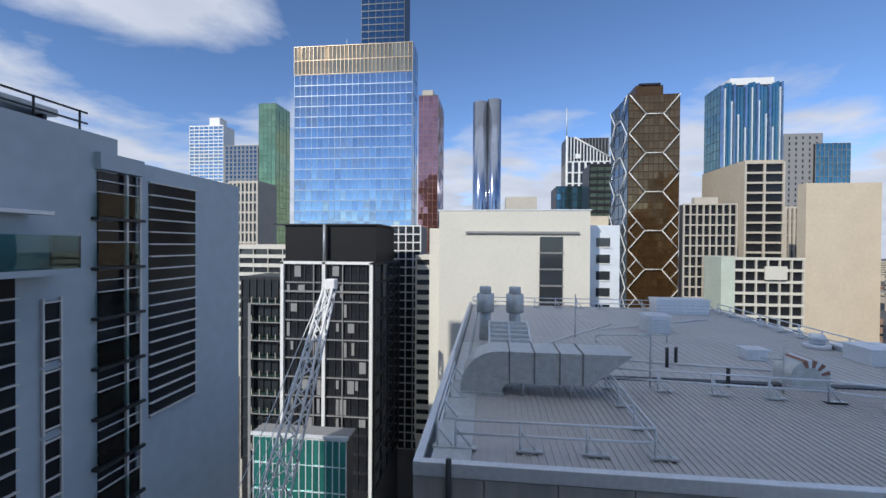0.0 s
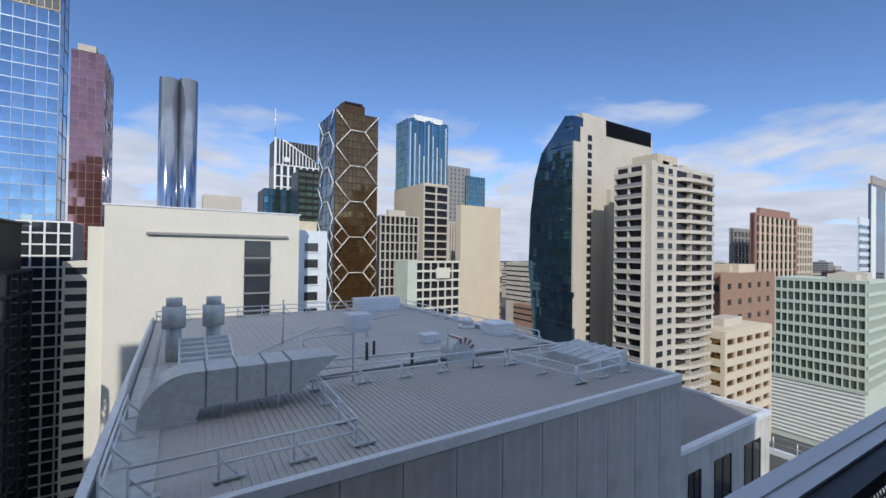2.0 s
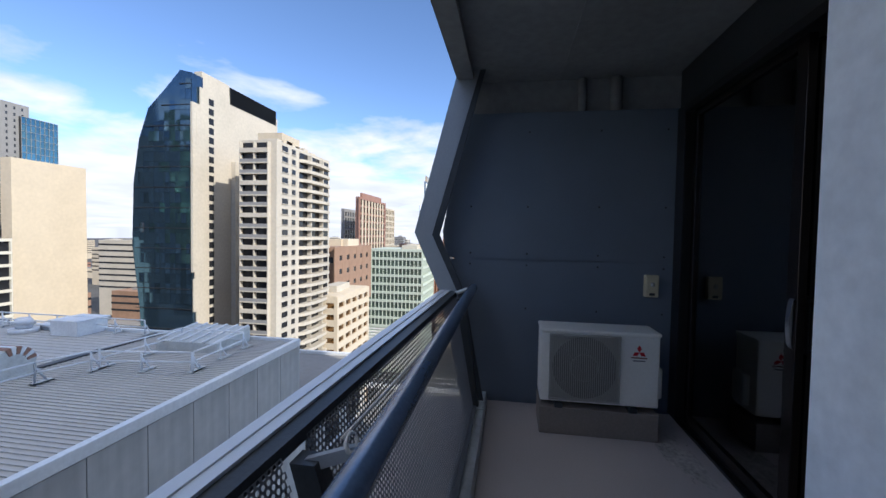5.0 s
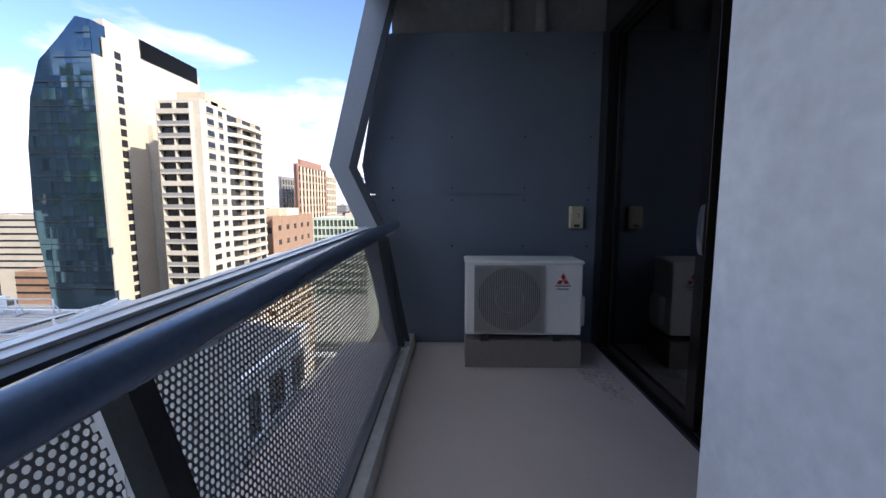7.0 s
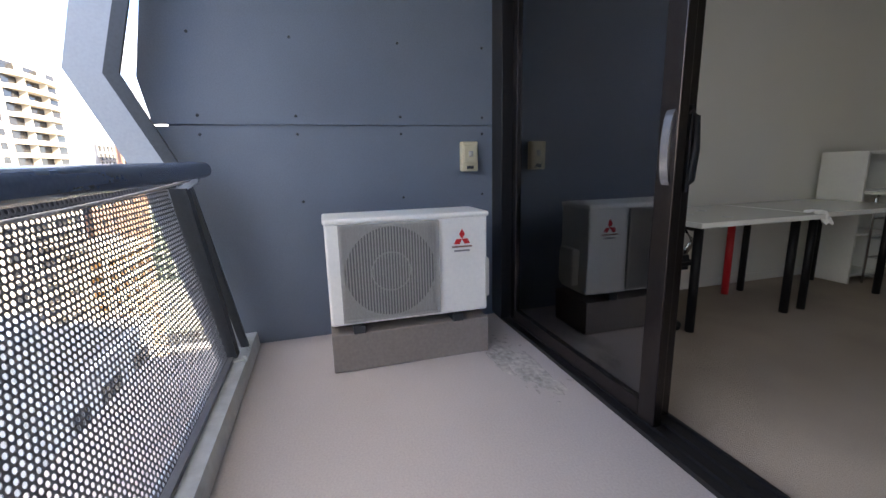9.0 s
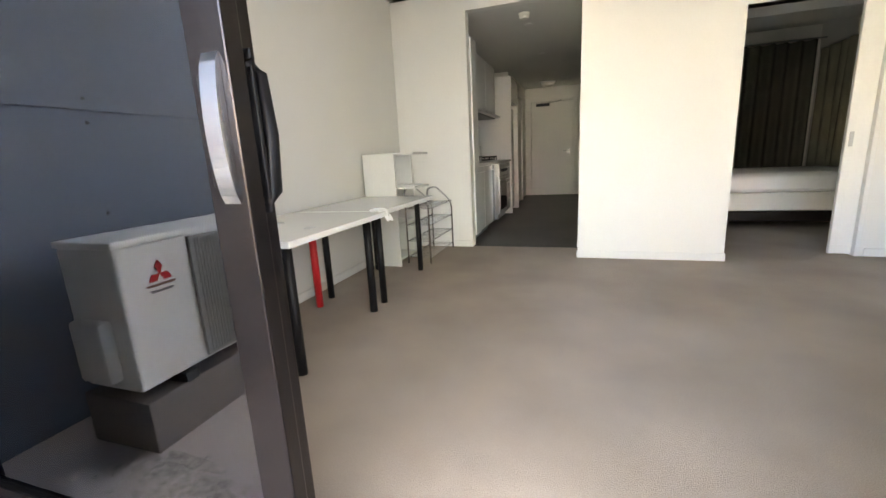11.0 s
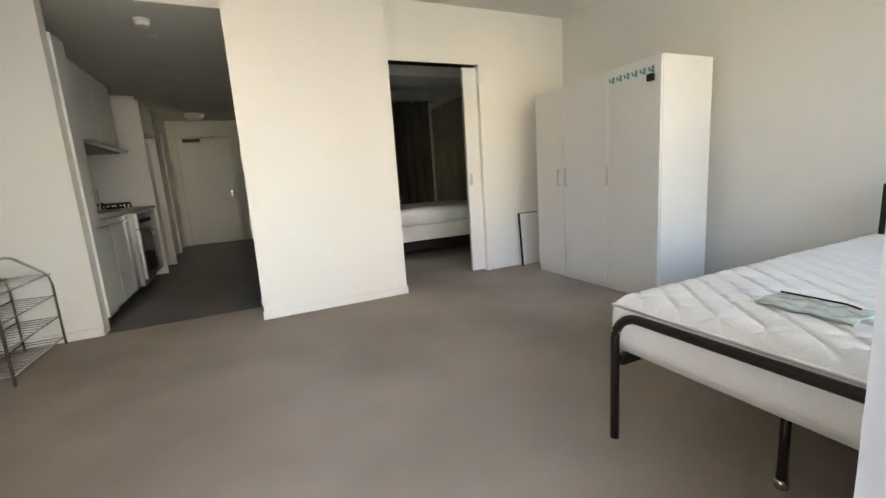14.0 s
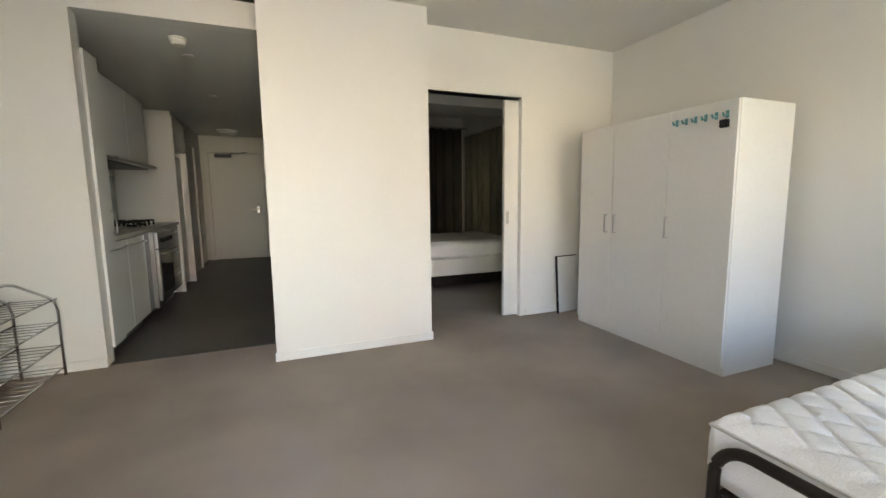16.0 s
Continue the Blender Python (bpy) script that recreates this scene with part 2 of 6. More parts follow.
G_red = facade_glass("red_mirror_glass", (0.48, 0.22, 0.20), 0.85, 0.08)
G_navy = facade_glass("navy_mirror_glass", (0.085, 0.15, 0.22), 0.85, 0.05, 0.3)
G_palegreen = facade_glass("pale_green_glass", (0.13, 0.18, 0.155), 0.4, 0.08)
G_dark = facade_glass("dark_window_glass", (0.045, 0.052, 0.062), 0.3, 0.06, 0.9)
G_jade = facade_glass("jade_mirror_glass", (0.06, 0.30, 0.26), 0.6)
G_chrome = mat("polished_metal_glass", (0.42, 0.46, 0.54), 0.14, 0.9, grain=0.3, vary=0.1, stain=0.05, bump=0.0)

# ---- helpers for parts ----
ORIGIN = {}


def thing(name, at, label, category, group="", kind=""):
    ob = new(name)
    ob.location = at
    ob.empty_display_size = 0.1
    ORIGIN[ob.name] = Vector(at)
    return tagged(ob, label, category, group, kind)


def part(name, bm, material, parent=None, label=""):
    """Links a bmesh, given in the place's coordinates, as one mesh under a thing or part."""
    o = ORIGIN[parent.name] if parent else Vector((0, 0, 0))
    bmesh.ops.translate(bm, verts=bm.verts, vec=-o)
    me = bpy.data.meshes.new(name)
    bm.to_mesh(me)
    bm.free()
    me.materials.append(material)
    ob = new(name, me)
    ob.parent = parent
    ORIGIN[ob.name] = o
    if label:
        ob["label"] = label
    return ob


def add_box(bm, x0, x1, y0, y1, z0, z1):
    v = [bm.verts.new((x, y, z)) for x in (x0, x1) for y in (y0, y1) for z in (z0, z1)]
    for f in ((0, 1, 3, 2), (4, 6, 7, 5), (0, 4, 5, 1), (2, 3, 7, 6), (0, 2, 6, 4), (1, 5, 7, 3)):
        bm.faces.new([v[k] for k in f])


def boxes(name, list_of, material, parent=None, bevel=0.0, label="", segments=2):
    bm = bmesh.new()
    for b in list_of:
        x0, x1, y0, y1, z0, z1 = b
        add_box(bm, min(x0, x1), max(x0, x1), min(y0, y1), max(y0, y1), min(z0, z1), max(z0, z1))
    if bevel:
        bmesh.ops.bevel(bm, geom=bm.edges[:], offset=bevel, segments=segments, affect="EDGES", profile=0.5)
    return part(name, bm, material, parent, label)


def box(name, b, material, parent=None, bevel=0.0, label=""):
    return boxes(name, [b], material, parent, bevel, label)


def setting(name, b, material, label, bevel=0.0):
    return tagged(box(name, b, material, None, bevel), label, name.split("_")[0], kind="structure")


def add_tube(bm, pts, r, sides=10):
    """A round bar along a polyline."""
    pts = [Vector(p) for p in pts]
    rings = []
    for i, p in enumerate(pts):
        d = (pts[min(i + 1, len(pts) - 1)] - pts[max(i - 1, 0)]).normalized()
        a = d.cross(Vector((0, 0, 1)) if abs(d.z) < 0.95 else Vector((1, 0, 0))).normalized()
        b = d.cross(a)
        rings.append([bm.verts.new(p + r * (math.cos(2 * math.pi * k / sides) * a + math.sin(2 * math.pi * k / sides) * b)) for k in range(sides)])
    for p, q in zip(rings, rings[1:]):
        for k in range(sides):
            bm.faces.new((p[k], p[(k + 1) % sides], q[(k + 1) % sides], q[k]))
    bm.faces.new(rings[0][::-1])
    bm.faces.new(rings[-1])
    for f in bm.faces:
        f.smooth = True


def tube(name, pts, r, material, parent=None, sides=10, label=""):
    bm = bmesh.new()
    add_tube(bm, pts, r, sides)
    bmesh.ops.recalc_face_normals(bm, faces=bm.faces)
    return part(name, bm, material, parent, label)


def cyl(name, at, r, z0, z1, material, parent=None, sides=24, r2=None, label=""):
    bm = bmesh.new()
    bmesh.ops.create_cone(bm, cap_ends=True, segments=sides, radius1=r, radius2=r if r2 is None else r2, depth=z1 - z0, matrix=Matrix.Translation((at[0], at[1], (z0 + z1) / 2)))
    for f in bm.faces:
        f.smooth = len(f.verts) == 4
    return part(name, bm, material, parent, label)


def prism(name, outline, axis, a0, a1, material, parent=None, label=""):
    """A flat outline (two coordinates) drawn out along one axis."""
    bm = bmesh.new()

    def put(u, v, a):
        return {"x": (a, u, v), "y": (u, a, v), "z": (u, v, a)}[axis]
    lo = [bm.verts.new(put(u, v, a0)) for u, v in outline]
    hi = [bm.verts.new(put(u, v, a1)) for u, v in outline]
    n = len(outline)
    bm.faces.new(lo)
    bm.faces.new(hi[::-1])
    for k in range(n):
        bm.faces.new((lo[k], hi[k], hi[(k + 1) % n], lo[(k + 1) % n]))
    bmesh.ops.recalc_face_normals(bm, faces=bm.faces)
    return part(name, bm, material, parent, label)


def arc(c, r, a0, a1, n):
    return [(c[0] + r * math.cos(radians(a0 + (a1 - a0) * k / n)), c[1] + r * math.sin(radians(a0 + (a1 - a0) * k / n))) for k in range(n + 1)]


# ---- the flat's shell ----
LABEL_W = "plain white painted plaster wall of the flat"


def wall(name, b, material=None, label=LABEL_W):
    return setting(name, b, material or M_wall, label)


floor = tagged(boxes("floor", [(-5.45, 0.0, -3.98, -0.16, -0.25, 0.0), (-5.45, -2.6, -0.16, 0.47, -0.25, 0.0), (-5.45, -2.07, -7.7, -3.98, -0.25, 0.0)], M_carpet), "worn brown-grey cut pile carpet", "floor", kind="structure")
floor_kitchen = setting("floor_kitchen", (-1.97, -0.2, -9.8, -3.98, -0.25, 0.002), M_vinyl, "dark charcoal vinyl floor of the kitchen passage")
wall("wall_east", (0.0, 0.15, -4.05, -0.16, -0.25, 2.8))
wall("wall_kitchen_front", (-0.83, 0.0, -4.05, -3.95, 0, 2.65))
wall("wall_bulkhead", (-1.97, -0.83, -4.05, -3.95, 2.46, 2.65))
wall("wall_kitchen_side", (-0.2, -0.1, -9.9, -4.05, -0.25, 2.5))
wall("wall_passage_end", (-2.07, -0.2, -9.9, -9.8, -0.25, 2.5))
wall("wall_passage_side", (-2.07, -1.97, -9.8, -4.0, -0.25, 2.65))
wall("wall_pier", (-3.19, -1.97, -4.0, -3.56, 0.0, 2.65), label="broad white painted wall pier between passage and bedroom door")
wall("wall_lintel", (-4.25, -3.19, -3.98, -3.86, 2.117, 2.65))
wall("wall_north", (-5.33, -4.25, -3.98, -3.86, 0, 2.65))
wall("wall_west", (-5.45, -5.33, -7.7, 0.47, 0, 2.65))
wall("wall_bedroom_end", (-5.33, -2.07, -7.7, -7.6, 0, 2.65))
for n, b in (("wall_jut_inner_sill", (-5.45, -2.702, 0.47, 0.55, -0.25, 0.6)), ("wall_jut_inner_head", (-5.45, -2.702, 0.47, 0.55, 2.4, 2.87)), ("wall_jut_inner_near", (-3.0, -2.702, 0.47, 0.55, 0.6, 2.4)), ("wall_jut_inner_far", (-5.45, -5.1, 0.47, 0.55, 0.6, 2.4))):
    wall(n, b)
wall("wall_nib", (-2.6, -2.49, -0.2, 0.048, 0, 2.87))
for n, b in (("wall_jut_sill", (-9.0, -2.57, 0.55, 0.62, -0.3, 0.6)), ("wall_jut_head", (-9.0, -2.57, 0.55, 0.62, 2.4, 2.87)), ("wall_jut_near", (-3.0, -2.57, 0.55, 0.62, 0.6, 2.4)), ("wall_jut_far", (-9.0, -5.1, 0.55, 0.62, 0.6, 2.4))):
    wall(n, b, M_render, "blotchy pale grey rendered balcony wall")
window_1 = thing("window_1", (-4.05, 0.55, 0.6), "wide black-framed window over the balcony", "window", kind="structure")
wp = box("pane", (-5.06, -3.04, 0.535, 0.541, 0.64, 2.36), M_winglass, window_1)
wp.visible_shadow = False
for b in ((-5.1, -3.0, 0.51, 0.57, 0.6, 0.64), (-5.1, -3.0, 0.51, 0.57, 2.36, 2.4), (-5.1, -5.06, 0.51, 0.57, 0.64, 2.36), (-3.04, -3.0, 0.51, 0.57, 0.64, 2.36)):
    box("window_frame", b, M_black, window_1, 0.003)
wall("wall_jut_return", (-2.70, -2.57, 0.05, 0.55, -0.3, 2.87), M_render, "blotchy pale grey rendered wall return beside the door")
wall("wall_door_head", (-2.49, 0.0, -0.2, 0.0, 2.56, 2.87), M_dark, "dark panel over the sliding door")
ceiling = tagged(boxes("ceiling", [(-5.33, 0.0, -3.86, -0.2, 2.65, 2.85), (-5.33, -2.6, -0.2, 0.47, 2.65, 2.85), (-5.33, -2.07, -7.6, -3.98, 2.65, 2.85)], M_ceiling), "flat white painted ceiling", "ceiling", kind="structure")
ceiling_kitchen = setting("ceiling_kitchen", (-1.97, -0.2, -9.8, -4.05, 2.46, 2.6), M_ceiling, "lowered white ceiling over the kitchen passage")
setting("bulkhead_bedroom", (-5.33, -2.07, -5.4, -4.9, 2.25, 2.65), M_wall, "white bulkhead under the bedroom ceiling")
for n, b in (("baseboard_pier", (-3.2, -1.96, -3.56, -3.548, 0, 0.07)), ("baseboard_east", (-0.012, 0.0, -3.95, -0.2, 0, 0.07)), ("baseboard_kitchen", (-0.83, -0.012, -3.95, -3.938, 0, 0.07)),
             ("baseboard_north", (-5.33, -4.3, -3.86, -3.848, 0, 0.07)), ("baseboard_west", (-5.33, -5.318, -3.84, 0.46, 0, 0.07)), ("baseboard_passage", (-1.97, -1.958, -9.7, -4.0, 0, 0.07))):
    tagged(box(n, b, M_matt, None, 0.004), "low white painted skirting board", "baseboard", kind="structure")

# the rest of the tower that holds the flat
tagged(boxes("building_mass", [(-45, 9, -22, -10.2, -70, 34), (-45, -9.2, -10, 0.6, -70, 34), (0.3, 9, -10, -0.3, -70, 34), (-9, 0.2, -10, 0.0, 3.1, 34), (-9, 0.2, -10, 1.4, -70, -0.4)], M_panel), "dark panelled storeys of the tower around the flat", "building", kind="structure")

# bedroom sliding door
door_1 = thing("door_1", (-4.2, -3.92, 0), "white bedroom sliding door, pushed nearly open into its pocket", "door", kind="structure")
leaf = box("leaf", (-4.24, -4.08, -3.94, -3.90, 0.01, 2.10), M_matt, door_1, 0.003)
box("flush_pull", (-4.13, -4.10, -3.899, -3.893, 0.93, 1.05), M_steel, door_1, 0.002, "brushed metal flush pull")
for b in ((-4.27, -4.235, -3.99, -3.848, 0, 2.15), (-4.235, -3.19, -3.99, -3.848, 2.117, 2.15)):
    box("door_trim", b, M_matt, door_1, 0.003)

# front door at the passage end
door_2 = thing("door_2", (-1.3, -9.78, 0), "closed white flush entrance door with lever handle and closer", "door", kind="structure")
box("leaf", (-1.76, -0.84, -9.80, -9.76, 0.01, 2.13), M_matt, door_2, 0.003)
for b in ((-1.82, -1.765, -9.80, -9.745, 0, 2.19), (-0.835, -0.78, -9.80, -9.745, 0, 2.19), (-1.765, -0.835, -9.80, -9.745, 2.135, 2.19)):
    box("door_frame", b, M_matt, door_2, 0.004)
box("closer_body", (-1.25, -0.95, -9.76, -9.70, 2.04, 2.10), M_dark, door_2, 0.006, "dark grey door closer")
tube("closer_arm", [(-1.2, -9.71, 2.11), (-1.45, -9.60, 2.115), (-1.5, -9.74, 2.15)], 0.012, M_steel, door_2)
lever = box("lever_plate", (-1.70, -1.66, -9.762, -9.752, 0.93, 1.08), M_steel, door_2, 0.002, "brushed steel lever plate")
tube("lever", [(-1.68, -9.752, 1.02), (-1.68, -9.70, 1.02), (-1.57, -9.70, 1.02)], 0.010, M_steel, lever)

# sliding glass door to the balcony
door_3 = thing("door_3", (-1.2, -0.08, 0), "black-framed tinted glass sliding door, pushed open", "door", kind="structure")
box("sill_track", (-2.47, 0.0, -0.19, 0.0, -0.02, 0.022), M_black, door_3, 0.004)
for y in (-0.045, -0.105, -0.165):
    box("track_rail", (-2.46, -0.16, y - 0.004, y + 0.004, 0.022, 0.034), M_black, door_3)
box("jamb_hinge_side", (-0.16, 0.0, -0.18, 0.02, 0.022, 2.56), M_black, door_3, 0.004)
box("jamb_stop", (-0.20, -0.16, -0.10, -0.05, 0.03, 2.56), M_stile, door_3, 0.004)
box("jamb_far_side", (-2.57, -2.44, -0.055, 0.05, 0.022, 2.56), M_black, door_3, 0.004)
box("door_head", (-2.44, -0.16, -0.18, 0.02, 2.50, 2.56), M_black, door_3, 0.004)


def glass_panel(x0, x1, y0, y1, stile):
    z0, z1 = 0.036, 2.50
    p = box("panel_glass", (x0 + stile - 0.01, x1 - 0.05, (y0 + y1) / 2 - 0.003, (y0 + y1) / 2 + 0.003, z0 + 0.06, z1 - 0.05), M_glass, door_3, label="dark tinted glass")
    p.visible_shadow = False
    box("stile", (x0, x0 + stile, y0, y1, z0, z1), M_stile, door_3, 0.004)
    box("stile", (x1 - 0.06, x1, y0, y1, z0, z1), M_stile, door_3, 0.004)
    box("bottom_rail", (x0 + stile, x1 - 0.06, y0, y1, z0, z0 + 0.075), M_stile, door_3, 0.004)
    box("top_rail", (x0 + stile, x1 - 0.06, y0, y1, z1 - 0.06, z1), M_stile, door_3, 0.004)


glass_panel(-1.45, -0.2, -0.072, -0.032, 0.085)
glass_panel(-1.40, -0.165, -0.155, -0.115, 0.06)
bow = [(-0.031, 0.955)] + [(-0.030 + 0.017 * math.sin(math.pi * k / 16) ** 0.6, 0.955 + 0.25 * k / 16) for k in range(1, 16)] + [(-0.031, 1.205)]
prism("outer_handle", bow, "x", -1.433, -1.398, M_chrome, door_3, "polished chrome door handle")
box("handle_inset", (-1.398, -1.386, -0.032, -0.024, 0.985, 1.17), M_blackp, door_3, 0.002, "black inset beside the handle")
tube("inner_grip", [(-1.437, -0.086, 0.95), (-1.440, -0.112, 0.97), (-1.442, -0.120, 1.075), (-1.440, -0.112, 1.18), (-1.437, -0.086, 1.20)], 0.014, M_blackp, door_3, 12, "black inner door handle")
box("inner_handle_plate", (-1.449, -1.41, -0.094, -0.086, 0.93, 1.22), M_blackp, door_3, 0.003)

# ---- balcony ----
floor_balcony = tagged(boxes("floor_balcony", [(-2.46, 0.15, 0.0, 1.66, -0.35, 0.0), (-9.0, -2.46, 0.62, 1.66, -0.35, 0.0), (-9.0, 0.15, 1.66, 2.2, -0.35, -0.06)], M_balc), "brown-grey waterproofed balcony floor", "floor", kind="structure")
ceiling_balcony = tagged(boxes("ceiling_balcony", [(-9.0, 0.2, -0.2, 1.80, 2.87, 3.05), (-9.0, 0.15, 1.70, 1.84, 2.80, 2.87), (-9.0, 0.0, 0.95, 0.965, 2.862, 2.872)], M_soffit), "dark concrete soffit over the balcony", "ceiling", kind="structure")
tagged(box("wall_balcony_far", (-9.1, -9.0, 0.0, 1.66, -0.3, 2.87), M_navy), "blue-grey end wall of the balcony", "wall", kind="structure")
wall_end = tagged(prism("wall_balcony_end", [(-0.2, -0.3), (1.55, -0.3), (1.91, 1.5), (1.72, 2.57), (-0.2, 2.57)], "x", 0.004, 0.15, M_navy), "blue-grey end wall of the balcony", "wall", kind="structure")
tagged(box("wall_over_end", (0.08, 0.2, -0.2, 1.72, 2.57, 2.87), M_soffit), "raw concrete strip over the end wall", "wall", kind="structure")
prism("sheet", [(-0.0, 0.03), (1.61, 0.03), (1.93, 1.277), (-0.0, 1.277)], "x", -0.008, 0.004, M_navy, wall_end)
prism("sheet", [(-0.0, 1.288), (1.935, 1.288), (1.975, 1.52), (1.79, 2.57), (-0.0, 2.57)], "x", -0.008, 0.004, M_navy, wall_end)
for y in (0.09, 0.62, 1.22, 1.72):
    for z in (0.85, 1.235, 1.335, 1.75, 2.4):
        if y < 1.7 or 1.2 < z < 2:
            bm = bmesh.new()
            bmesh.ops.create_cone(bm, cap_ends=True, segments=8, radius1=0.009, radius2=0.006, depth=0.006, matrix=Matrix.Translation((-0.011, y, z)) @ Matrix.Rotation(radians(-90), 4, "Y"))
            part("screw", bm, M_dark, wall_end)
for y, w, z1 in ((0.50, 0.05, 2.86), (0.78, 0.035, 2.86)):
    tagged(tube("pipe_overhead", [(0.04, y, 2.58), (0.04, y, z1)], w, M_soffit), "short grey painted pipe above the end wall", "pipe")

# folded frame at the balcony's edge
tagged(prism("edge_fin", [(1.66, -0.3), (1.96, 1.0), (2.188, 1.51), (1.835, 2.87), (2.16, 4.2), (1.94, 4.2), (1.65, 2.87), (2.035, 1.49), (1.80, 1.0), (1.52, -0.3)], "x", -0.22, -0.10, M_fin), "folded pale grey metal fin at the balcony's edge", "facade fin", kind="structure")
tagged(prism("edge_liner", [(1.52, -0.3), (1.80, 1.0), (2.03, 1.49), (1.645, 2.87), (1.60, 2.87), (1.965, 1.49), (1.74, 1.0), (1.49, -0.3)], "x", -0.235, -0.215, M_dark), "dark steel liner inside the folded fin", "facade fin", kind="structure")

# ledge and screen: the screen leans out and splays away from the end wall


def top_y(x):
    return 1.79 + 0.058 * min(3.2, max(0.0, -0.3 - x))


def top_z(x):
    return 0.995 - 0.031 * min(3.2, max(0.0, -0.3 - x))


def on_screen(x, v):
    return (x, 1.63 + (top_y(x) - 1.63) * v, 0.07 + (top_z(x) - 0.07) * v)


def swept(name, shape, xs, material, parent, label=""):
    """A profile, given as offsets from the screen's top edge, drawn along it."""
    bm = bmesh.new()
    rings = [[bm.verts.new((x, top_y(x) + dy, top_z(x) + dz)) for dy, dz in shape] for x in xs]
    n = len(shape)
    for a, b in zip(rings, rings[1:]):
        for k in range(n):
            bm.faces.new((a[k], a[(k + 1) % n], b[(k + 1) % n], b[k]))
    bm.faces.new(rings[0][::-1])
    bm.faces.new(rings[-1])
    bmesh.ops.recalc_face_normals(bm, faces=bm.faces)
    return part(name, bm, material, parent, label)


ledge = thing("ledge", (-4, 1.9, 0.9), "flat pale metal capping along the balcony edge", "capping", kind="structure")
RUN = (-9.0, -6.0, -3.5, -1.9, -0.2)
swept("cap", [(0.07, 0.005), (0.16, 0.005), (0.16, 0.025), (0.07, 0.025)], RUN, M_cap, ledge)
swept("cap_fold", [(0.112, 0.025), (0.121, 0.025), (0.121, 0.030), (0.112, 0.030)], RUN, M_cap, ledge)
swept("outer_face", [(0.145, -0.05), (0.157, -0.05), (0.157, 0.005), (0.145, 0.005)], RUN, M_cap, ledge)
swept("inner_tray", [(0.015, -0.03), (0.07, -0.03), (0.07, 0.015), (0.015, 0.012)], RUN, M_dark, ledge)

bal = thing("balustrade", (-3, 1.66, 0), "perforated metal balcony screen with dark blue round handrail", "balustrade", kind="structure")


def hole_sheet(x0, x1, pitch):
    """A sheet with real round holes in staggered rows."""
    nx, nz = int((x1 - x0) / pitch), int(0.93 / (pitch * 0.87))
    q = np.arange(8) * np.pi / 4
    verts, faces = [], []
    ring = np.stack([np.cos(q), np.sin(q)], 1)
    sq = np.stack([np.clip(np.cos(q) * 1.5, -1, 1), np.clip(np.sin(q) * 1.5, -1, 1)], 1)
    n = 0
    for j in range(nz):
        cv = (j + 0.5) / nz
        for i in range(nx):
            cx = x0 + (i + 0.5 + 0.5 * (j % 2)) * pitch
            out = sq * (pitch / 2, 0.5 / nz) + (cx, cv)
            inn = ring * (pitch * 0.36, 0.41 / nz) + (cx, cv)
            for u, v in np.concatenate([out, inn]):
                verts.append(on_screen(u, v))
            for u, v in inn:
                a = on_screen(u, v)
                verts.append((a[0], a[1] + 0.0018, a[2] - 0.0003))
            faces += [(n + q + k, n + q + (k + 1) % 8, n + q + 8 + (k + 1) % 8, n + q + 8 + k) for q in (0, 8) for k in range(8)]
            n += 24
    return verts, faces


for x0, x1 in ((-2.66, -0.40), (-5.3, -2.76)):
    v, f = hole_sheet(x0, x1, 0.021)
    me = bpy.data.meshes.new("perforated_panel")
    me.from_pydata([(a + 3, b - 1.66, c) for a, b, c in v], [], f)
    me.materials.append(M_screen)
    pan = new("perforated_panel", me)
    pan.parent = bal
    ORIGIN[pan.name] = Vector((-3, 1.66, 0))
    pan["label"] = "grey metal sheet full of round holes"


def rail_at(x):
    return (x, 1.668, 1.047 - 0.021 * min(3.2, max(0.0, -0.24 - x)))


for x in (-0.36, -2.71, -5.4):
    ty, tz = top_y(x), top_z(x)
    post = prism("post", [(1.58, 0.0), (1.66, 0.0), (ty - 0.005, tz - 0.03), (ty - 0.075, tz - 0.03)], "x", x - 0.035, x + 0.035, M_dark, bal)
    ry, rz = rail_at(x)[1:]
    prism("bracket", [(ry, rz - 0.055), (ry, rz - 0.025), (ty - 0.02, tz - 0.035), (ty - 0.02, tz - 0.075)], "x", x - 0.011, x + 0.011, M_fin, post)
    box("base_plate", (x - 0.07, x + 0.07, 1.54, 1.67, 0.085, 0.097), M_galv, post, 0.003)
    for dx in (-0.05, 0.05):
        cyl("bolt", (x + dx, 1.555), 0.009, 0.097, 0.112, M_galv, post, 6)
tube("handrail", [rail_at(-8.9), rail_at(-3.5), rail_at(-0.26)], 0.038, M_rail, bal, 24, "dark blue painted round handrail")
a = rail_at(-0.28)
tube("handrail_end", [a, (-0.25, a[1] + 0.06, a[2] - 0.015), (-0.25, top_y(-0.25) + 0.03, top_z(-0.25))], 0.016, M_galv, bal)
prism("kerb", [(1.54, 0.0), (1.68, 0.0), (1.68, 0.085), (1.55, 0.085)], "x", -9.0, -0.02, M_galv, bal, "galvanised kerb flashing")
box("bottom_channel", (-9.0, -0.35, 1.61, 1.66, 0.085, 0.105), M_screen, bal)
rope = [(x, 1.80 - 0.10 * k / 16, 0.945 + 0.06 * k / 16 - 0.03 * math.sin(math.pi * k / 16)) for k, x in enumerate(np.linspace(-2.70, -0.27, 17))]
tagged(tube("clothes_line", rope, 0.006, M_rope, None, 6), "thin white cord strung from bracket to bracket beside the handrail", "cord")
ky, kz = rail_at(-2.71)[1:]
